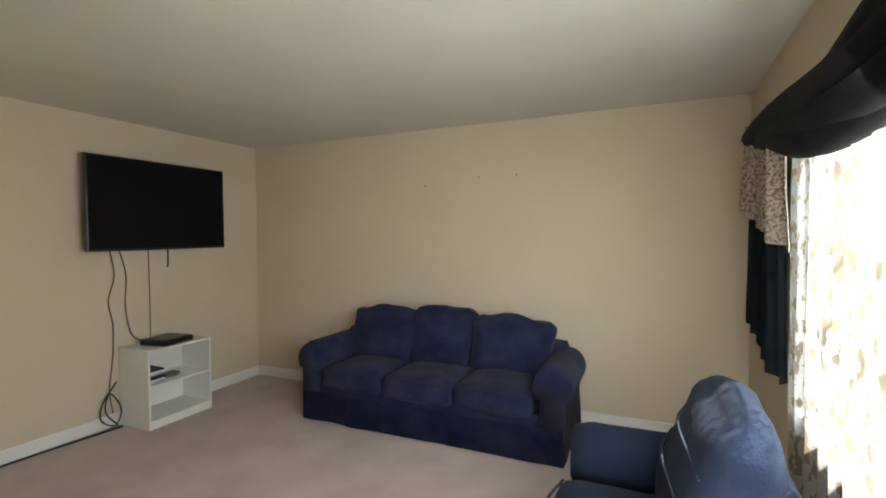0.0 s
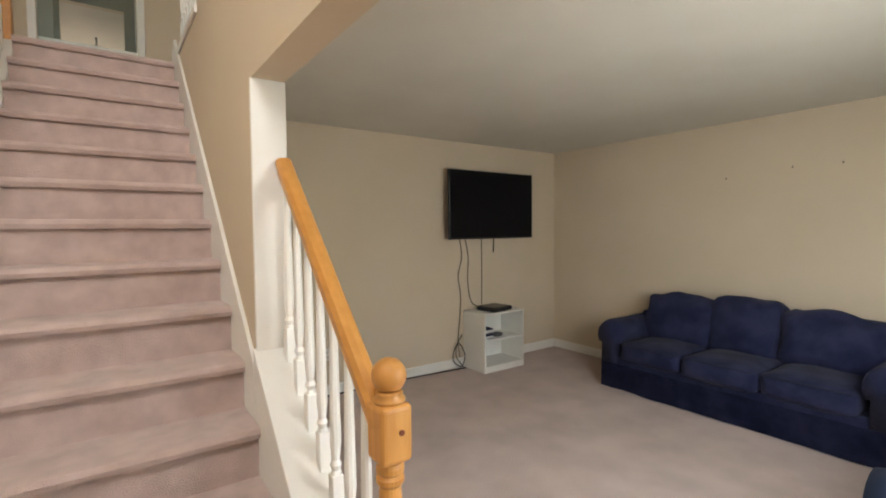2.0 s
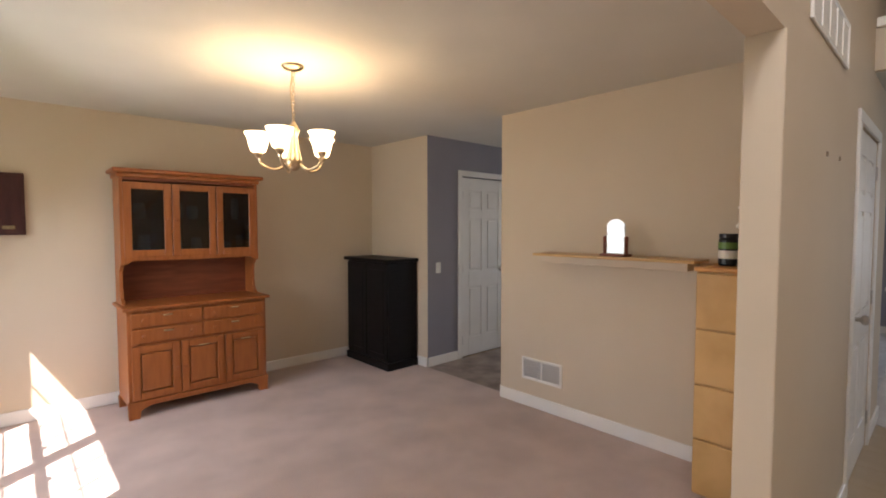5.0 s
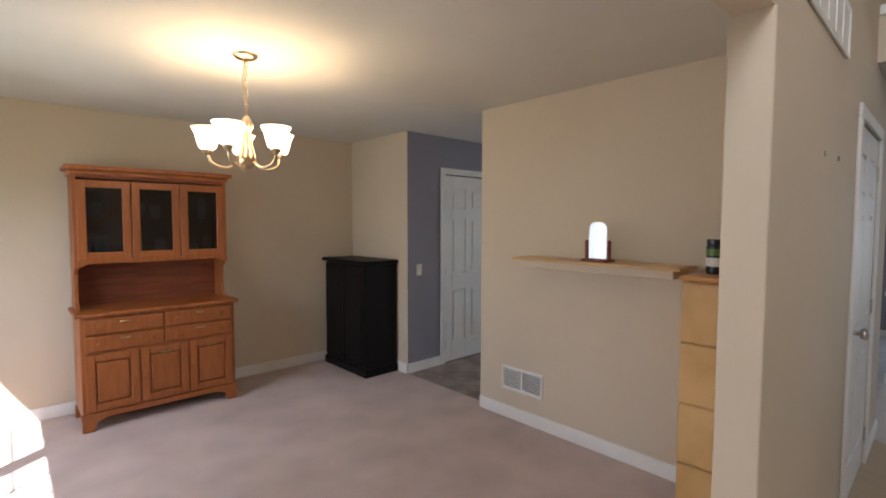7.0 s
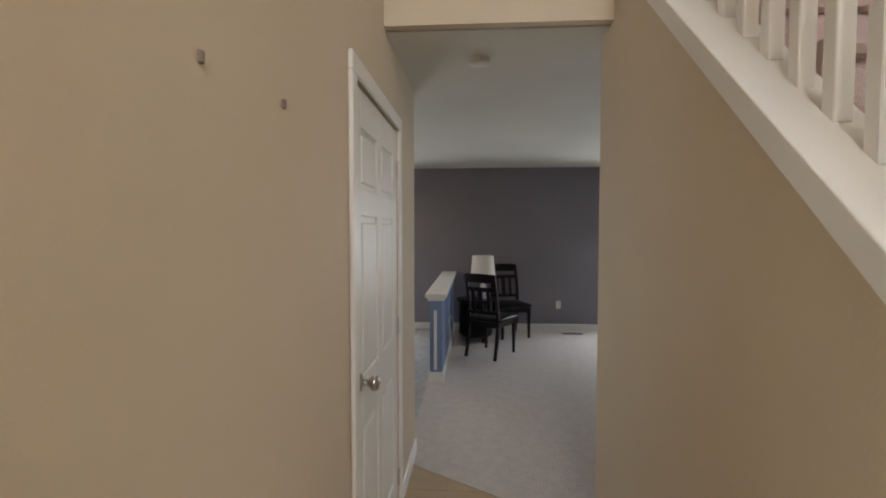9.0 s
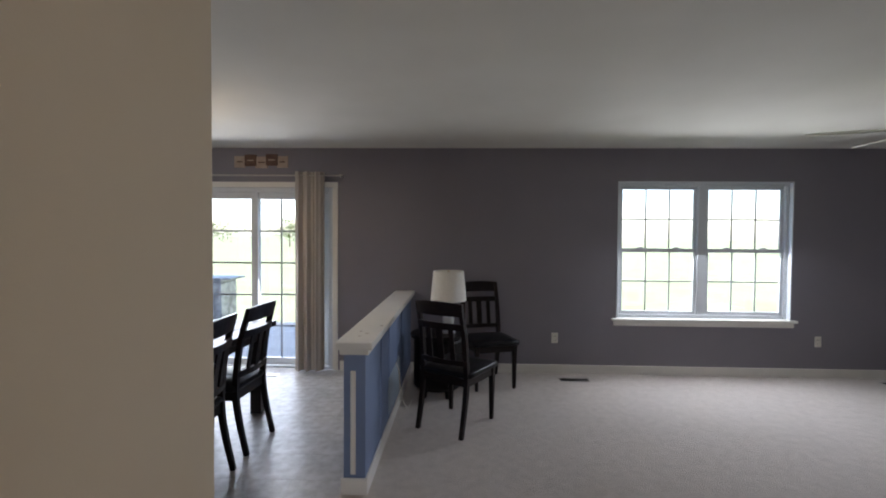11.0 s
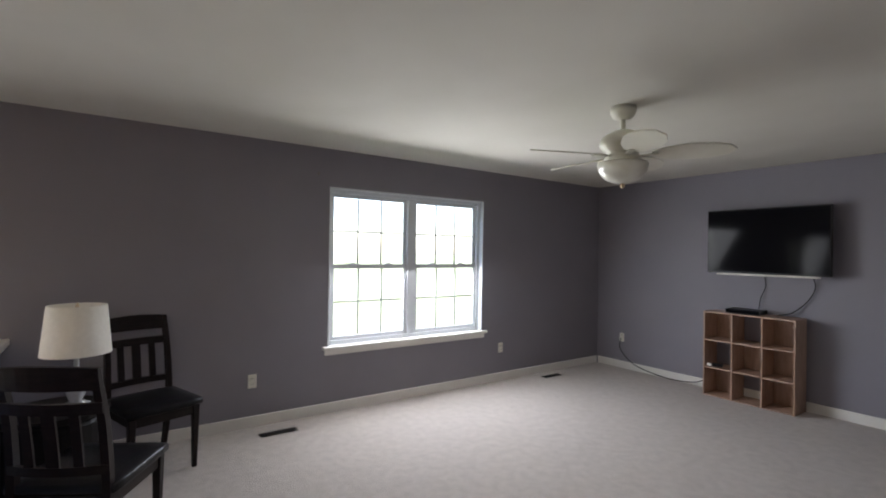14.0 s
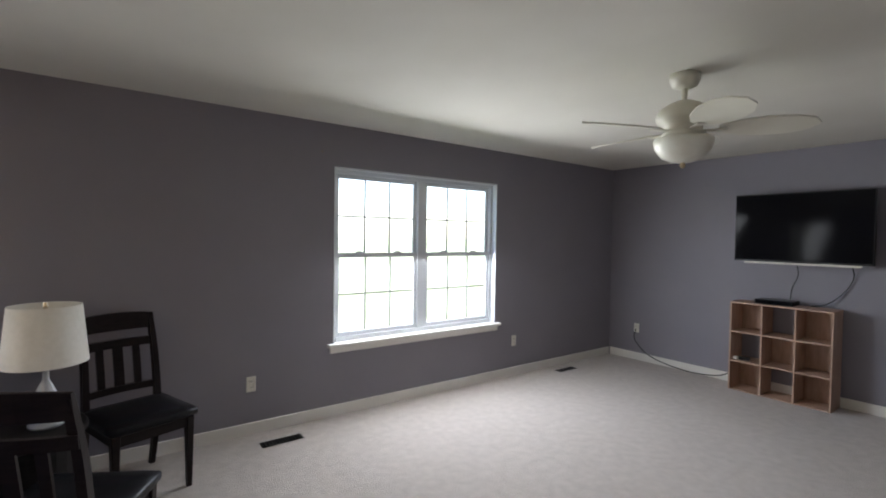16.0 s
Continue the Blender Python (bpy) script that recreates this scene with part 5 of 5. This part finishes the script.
for k in range(3):
    x0 = -WH + 0.03 + k * (2 * WH - 0.06) / 3
    framed_door(hu, x0 + 0.004, x0 + (2 * WH - 0.06) / 3 - 0.004, 0.272, 1.25, 1.845, CHERRY, CHERRY, CABGLASS, x0 + ((2 * WH - 0.06) / 3 - 0.028 if k != 2 else 0.028))
part("cornice", box((-WH - 0.005, 0, 1.88), (WH + 0.005, 0.30, 1.915), 0.008), CHERRY, hu)
part("cornice_cap", box((-WH - 0.035, -0.0, 1.915), (WH + 0.035, 0.335, 1.95), 0.012), CHERRY, hu)
for k, (x, z, r, hgt) in enumerate(((-0.42, 1.255, 0.04, 0.16), (-0.3, 1.255, 0.05, 0.10), (-0.05, 1.255, 0.045, 0.14), (0.1, 1.255, 0.04, 0.12), (0.35, 1.255, 0.05, 0.17), (0.45, 1.255, 0.03, 0.1), (-0.38, 1.555, 0.035, 0.2), (-0.02, 1.555, 0.05, 0.12), (0.08, 1.555, 0.03, 0.15), (0.38, 1.555, 0.05, 0.13))):
    gl = thing("glassware", "pale glass vessel on the hutch shelf", "glassware", (-0.815 + x, -5.92 + 0.14, z), 0, "hutch glassware")
    part("vessel", lathe([(r * 0.7, 0), (r * 0.8, 0.01), (r, hgt * 0.5), (r * 0.8, hgt), (r * 0.7, hgt), (r * 0.85, hgt * 0.5), (r * 0.6, 0.02)], 14), CRYSTAL, gl, smooth=True)

bc_ = thing("black_cabinet", "black painted cabinet in the dining room corner", "cabinet", (-2.855, -5.52, 0))
part("plinth", box((0.0, -0.40, 0), (0.40, 0.40, 0.08), 0.008), BLACKWOOD, bc_)
part("body", box((0.0, -0.385, 0.08), (0.375, 0.385, 1.12), 0.004, 1), BLACKWOOD, bc_)
for s in (-1, 1):
    ya, yb = sorted((s * 0.006, s * 0.375))
    d = part("door", box((0.375, ya, 0.1), (0.392, yb, 1.1), 0.004, 1), BLACKWOOD, bc_)
    part("door_panel", box((0.39, ya + 0.06, 0.16), (0.397, yb - 0.06, 1.04), 0.004, 1), BLACKWOOD, d)
part("top", box((0.0, -0.415, 1.12), (0.42, 0.415, 1.155), 0.01), BLACKWOOD, bc_)

sh = thing("wall_shelf", "thick pale wood-topped floating shelf", "shelf", (-2.785, -2.815, 1.226))
part("box", box((0, -0.52, 0), (0.21, 0.52, 0.05), 0.006), CREAM, sh)
part("top_board", box((0, -0.57, 0.05), (0.25, 0.57, 0.068), 0.004, 1), BIRCH, sh)
ch = thing("glass_plaque", "clear glass plaque between two dark posts on a stand", "plaque", (-2.63, -2.775, 1.294), -3)
part("tray", box((-0.045, -0.095, 0), (0.045, 0.095, 0.016), 0.005), CHERRY_DARK_SHADED, ch, "dark wooden stand")
for y in (-0.078, 0.078):
    part("post", lathe([(0.013, 0.014), (0.011, 0.03), (0.012, 0.115), (0.014, 0.125), (0.006, 0.135)], 12, (0, y)), CHERRY_DARK_SHADED, ch, "dark turned post")
arch = [(-0.064, 0.017), (-0.064, 0.205)] + [(-0.064 * math.cos(a), 0.205 + 0.045 * math.sin(a)) for a in [math.pi * k / 12 for k in range(1, 12)]] + [(0.064, 0.205), (0.064, 0.017)]
part("glass_plate", prism(arch, "x", -0.006, 0.006, 0.002), glass_material("plaque_glass", (0.93, 0.95, 0.94), 0.02, 0.88), ch, "rounded clear glass plate")

dr = thing("chest_of_drawers", "pale birch chest of four deep drawers", "chest of drawers", (-2.785, -1.962, 0))
part("body", box((0.0, -0.225, 0.0), (0.37, 0.225, 1.25), 0.004, 1), BIRCH, dr)
part("top", box((0.0, -0.23, 1.25), (0.405, 0.23, 1.275), 0.006), OAK, dr)
for k in range(4):
    z = 0.015 + k * 0.309
    d = part("drawer_front", box((0.37, -0.221, z), (0.39, 0.221, z + 0.299), 0.004, 1), BIRCH, dr)
    part("pull", tube([(0.39, 0.03, z + 0.165), (0.408, 0.035, z + 0.165), (0.408, 0.085, z + 0.165), (0.39, 0.09, z + 0.165)], 0.005, 6), PLASTIC, d, "small black pull")
jr = thing("jar", "dark glass jar with green label on the chest", "jar", (-2.60, -2.09, 1.275))
part("glass", lathe([(0.045, 0), (0.05, 0.01), (0.05, 0.14), (0.042, 0.155)], 18), PLASTIC, jr)
part("label", lathe([(0.0508, 0.095), (0.0508, 0.13)], 18), GREENJAR, jr)
part("paper_band", lathe([(0.0512, 0.04), (0.0512, 0.085)], 18), LINEN, jr, "white paper label")
part("lid", lathe([(0.048, 0.155), (0.048, 0.178)], 18), PLASTIC, jr)
fl = thing("flower_vase", "small dark vase with pale dried flowers", "vase", (-2.56, -1.96, 1.275))
part("vase", lathe([(0.04, 0), (0.055, 0.05), (0.045, 0.11), (0.03, 0.14), (0.036, 0.15)], 16), PLASTIC, fl, smooth=True)
rng = random.Random(5)
for k in range(12):
    a, l = rng.random() * 6.28, 0.05 + 0.06 * rng.random()
    tip = (l * math.cos(a), l * math.sin(a), 0.2 + 0.12 * rng.random())
    part("stem", tube([(0, 0, 0.13), (tip[0] * 0.4, tip[1] * 0.4, 0.2), tip], 0.0025, 5, 4), BARK, fl)
    part("bloom", lathe([(0.004, tip[2] - 0.012), (0.02, tip[2]), (0.022, tip[2] + 0.012), (0.006, tip[2] + 0.022)], 7, (tip[0], tip[1])), LINEN, fl)
pc = thing("wall_box", "dark maroon wooden box with a small brass plate", "wall box", (0.42, -5.999, 1.43))
part("case", box((-0.16, 0, 0), (0.16, 0.045, 0.46), 0.006), MAROON, pc)
part("front_panel", box((-0.145, 0.0445, 0.015), (0.145, 0.05, 0.445), 0.003, 1), MAROON, pc)
part("name_plate", box((-0.10, 0.0495, 0.045), (-0.03, 0.0525, 0.07), 0.001, 1), BRASS_BRIGHT, pc, "small brass plate")

# ---- living room things ----
wb = thing("white_bookcase", "small white two-shelf bookcase with open front", "bookcase", (-3.485, 3.456, 0))
for y in (-0.28, 0.265):
    part("side", box((0, y, 0), (0.36, y + 0.015, 0.605), 0.002, 1), MELAMINE, wb)
part("top", box((0, -0.285, 0.605), (0.365, 0.285, 0.622), 0.003, 1), MELAMINE, wb)
part("middle_shelf", box((0.005, -0.265, 0.325), (0.35, 0.265, 0.341), 0.002, 1), MELAMINE, wb)
part("bottom_shelf", box((0.005, -0.265, 0.05), (0.355, 0.265, 0.066), 0.002, 1), MELAMINE, wb)
part("kick", box((0.335, -0.265, 0), (0.355, 0.265, 0.05)), MELAMINE, wb)
part("back_panel", box((0, -0.265, 0.05), (0.005, 0.265, 0.605)), MELAMINE, wb)
gc = thing("game_console", "flat black console on the white bookcase", "electronics", (-3.28, 3.44, 0.622), 12)
part("case", prism([(-0.13, -0.14), (0.12, -0.15), (0.14, 0.14), (-0.11, 0.15)], "z", 0.004, 0.045, 0.006), PLASTIC, gc)
part("top_plate", prism([(-0.125, -0.13), (0.11, -0.14), (0.13, 0.13), (-0.105, 0.14)], "z", 0.045, 0.05), TVBLACK, gc)
for k in range(7):
    mt = (PAPER, MELAMINE, NAVY, PLASTIC)[k % 4]
    g = thing("game_case", "thin plastic game case in a stack", "game case", (-3.27 + 0.004 * (k % 3), 3.285, 0.341 + k * 0.0155), 3 * (k % 3) - 3, "stacked game cases")
    part("case", box((-0.085, -0.065, 0), (0.085, 0.065, 0.0145), 0.002, 1), mt, g)
gp = thing("game_controller", "grey game controller on the bookcase shelf", "controller", (-3.25, 3.44, 0.341))
part("grip", cushion((-0.04, -0.07, 0.0), (0.04, 0.07, 0.04), 0.01, 0.018, 4, 9), material("grey_plastic", (0.12, 0.12, 0.12), 0.5, scale=9), gp, smooth=True)
lv = thing("living_tv_cables", "cables hanging below the television to the bookcase", "cable")
part("cable", tube([(-3.47, 3.12, 1.42), (-3.485, 3.16, 1.2), (-3.485, 3.11, 1.0), (-3.485, 3.14, 0.8), (-3.485, 3.13, 0.55), (-3.47, 3.09, 0.3), (-3.45, 3.10, 0.12)], 0.0055, 6), CABLE, lv)
part("cable", tube([(-3.47, 3.19, 1.42), (-3.485, 3.25, 1.2), (-3.485, 3.24, 0.95), (-3.47, 3.27, 0.72), (-3.40, 3.32, 0.65)], 0.0055, 6), CABLE, lv)
part("cable", tube([(-3.485, 3.44, 1.42), (-3.487, 3.445, 1.0), (-3.487, 3.44, 0.66)], 0.0045, 6), CABLE, lv)
part("dangling_plug", tube([(-3.46, 3.60, 1.40), (-3.47, 3.605, 1.28), (-3.47, 3.60, 1.24)], 0.006, 6), CABLE_BLACK, lv)
part("coil", tube([(-3.46, 3.14, 0.36), (-3.44, 3.02, 0.22), (-3.43, 3.0, 0.1), (-3.42, 3.1, 0.03), (-3.43, 3.15, 0.15), (-3.45, 3.08, 0.28), (-3.44, 3.04, 0.15), (-3.42, 3.12, 0.02)], 0.006, 6), CABLE_BLACK, lv)
part("floor_cord", tube([(-3.40, 3.14, 0.012), (-3.42, 2.9, 0.012), (-3.46, 2.4, 0.012), (-3.465, 1.6, 0.012), (-3.47, 0.9, 0.012)], 0.007, 6), CABLE_BLACK, lv)
for nm, (x, y, z), ax in (("wall_hook", (-0.62, 4.645, 1.99), "y"), ("wall_hook", (-1.46, 4.645, 1.94), "y"), ("wall_hook", (-0.95, 4.645, 1.99), "y"), ("wall_hook", (-8.565, 0.60, 2.2), "x"), ("wall_hook", (-2.103, -1.597, 1.79), "y"), ("wall_hook", (-2.41, -1.597, 1.80), "y")):
    k = thing(nm, "small dull screw anchor in the wall", "nail", (x, y, z))
    part("nail", box((-0.006, -0.004, -0.010), (0.006, 0.004, 0.010), 0.002, 1), PLUG, k)

# upstairs glimpse
vn = thing("bathroom_vanity", "dim vanity with chrome tap seen upstairs", "vanity", (-6.2, -0.05, 2.74))
part("cabinet", box((-0.38, -0.5, 0), (0.1, 0.6, 0.82), 0.006), ESPRESSO, vn)
part("basin_top", box((-0.4, -0.52, 0.82), (0.13, 0.62, 0.86), 0.008), MELAMINE, vn)
part("tap", tube([(-0.3, 0.05, 0.86), (-0.3, 0.05, 1.0), (-0.2, 0.05, 1.05), (-0.12, 0.05, 1.0)], 0.012, 8), NICKEL, vn)
part("mirror", box((-0.40, -0.35, 1.0), (-0.385, 0.45, 1.9)), material("mirror", (0.8, 0.8, 0.8), 0.02, metal=1.0, second=(0.79, 0.79, 0.79), scale=2), vn)
for y in (-0.48, 0.34):
    structure("upper_casing", box((-4.982, y, 2.74), (-4.966, y + 0.06, 4.86), 0.004, 1), WHITE, "white casing of the upstairs doorway", "trim")

# ---- outdoors ----
structure("ground", box((-300, -300, -0.6), (300, 300, -0.35)), GRASS, "sunlit green lawn round the house", "ground")
dk = tagged(new("deck", finish("deck", box((-11.6, -5.6, -0.34), (-8.73, -0.6, -0.09)), DECKING)), "pale timber deck outside the patio door", "deck", kind="structure")
for k in range(20):
    part("deck_board", box((-8.75 - (k + 1) * 0.143 + 0.004, -5.6, -0.088), (-8.75 - k * 0.143, -0.6, -0.06), 0.003, 1), DECKING, dk)

gr = thing("grill", "black and steel gas grill with side shelf on the deck", "grill", (-10.9, -5.0, -0.06))
part("cart", box((-0.25, -0.22, 0.1), (0.25, 0.30, 0.78), 0.01), GRILLMETAL, gr)
part("firebox", box((-0.26, -0.46, 0.78), (0.26, 0.30, 0.86), 0.02), GRILLMETAL, gr)
part("hood", prism([(-0.26, 0.862), (0.26, 0.862), (0.24, 0.93), (0.12, 1.0), (-0.12, 1.0), (-0.24, 0.93)], "y", -0.46, -0.10, 0.01), GRILLBLACK, gr)
part("side_shelf", box((-0.24, 0.305, 0.83), (0.24, 0.45, 0.86), 0.008), GRILLMETAL, gr)
part("handle", tube([(0.25, -0.42, 0.91), (0.29, -0.28, 0.91), (0.25, -0.14, 0.91)], 0.012, 8), GRILLMETAL, gr)
for sy in (-0.2, 0.28):
    part("wheel", lathe([(0.08, -0.02), (0.09, 0), (0.08, 0.02)], 16, m=pose(0.2, sy, 0.09, 90, 0, 0)), GRILLBLACK, gr)


def tree(at, height, spread, seed):
    r = random.Random(seed)
    t = thing("tree", "leafy green tree across the lawn", "tree", (at[0], at[1], -0.35), 0, "trees behind the house")
    tr = bmesh.new()
    add_tube(tr, spline([(0, 0, 0), (0.1, 0.05, height * 0.3), (0, 0, height * 0.8)], 5), lambda s: height * (0.03 - 0.022 * s), 8)
    tips = []
    for k in range(9):
        a, z = r.random() * 6.28, height * (0.3 + 0.45 * r.random())
        e = Vector((spread * 0.7 * math.cos(a), spread * 0.7 * math.sin(a), z + height * 0.18))
        add_tube(tr, [Vector((0, 0, z)), Vector((e.x * 0.5, e.y * 0.5, z + height * 0.1)), e], lambda s: height * (0.010 - 0.007 * s), 5)
        tips.append(e)
    part("trunk", tr, BARK, t)
    verts, faces = [], []
    for k in range(1500):
        c = r.choice(tips) * (0.6 + 0.5 * r.random()) if r.random() < 0.75 else Vector((0, 0, height * (0.6 + 0.35 * r.random())))
        p = c + Vector((r.gauss(0, spread * 0.24), r.gauss(0, spread * 0.24), r.gauss(0, height * 0.09)))
        p.z = max(p.z, height * 0.16)
        s = height * 0.028 * (0.6 + r.random())
        u = Vector((r.gauss(0, 1), r.gauss(0, 1), r.gauss(0, 1))).normalized()
        v = u.orthogonal().normalized()
        i = len(verts)
        verts += [p + u * s, p + v * s * 0.6, p - u * s, p - v * s * 0.6]
        faces.append((i, i + 1, i + 2, i + 3))
    me = bpy.data.meshes.new("crown")
    me.from_pydata(verts, [], faces)
    me.materials.append(LEAF)
    part("crown", me, LEAF, t, "crown of many small leaves")


for k, (x, y, h, s) in enumerate(((-66, -16, 3.6, 4.0), (-72, -26, 4.2, 4.5), (-30, 3.6, 0.2, 0.9), (-70, 2, 1.6, 3), (-68, -36, 4, 4.5), (-60, 24, 0.4, 1.8), (26, -2, 7, 4), (24, 8, 7, 4.5))):
    tree((x, y), h, s, 30 + k)

# ---- floor tiles ----
def tile_field(parent, x0, x1, y0, y1, size, mat, keep, gap=0.0012):
    me = finish("tile", box((-size / 2 + gap, -size / 2 + gap, -0.006), (size / 2 - gap, size / 2 - gap, 0.0), gap, 1), mat)
    nx, ny = int((x1 - x0) / size), int((y1 - y0) / size)
    for i in range(nx):
        for j in range(ny):
            x, y = x0 + (i + 0.5) * size, y0 + (j + 0.5) * size
            if keep(x, y):
                t = part("tile", me, mat, parent)
                t.location = (x, y, 0)


foyer = bpy.data.objects["floor_foyer"]
tile_field(foyer, -4.42, 1.02, -1.66, 0.56, 0.305, TILE, lambda x, y: x + 0.1525 > -4.40 + (y + 0.1525 + 1.60) / 1.594 * 1.0 * 0.64 - 0.05 and not (x < -0.75 and y > -0.45))
kitchen = bpy.data.objects["floor_kitchen"]
tile_field(kitchen, -8.57, -4.6, -5.0, -1.62, 0.335, KTILE, lambda x, y: True, 0.0005)
structure("kitchen_floor_sheet", box((-4.883, -4.98, -0.006), (-2.872, -1.72, 0.0)), KTILE_BROWN, "brown slate-look vinyl in the passage", "floor")
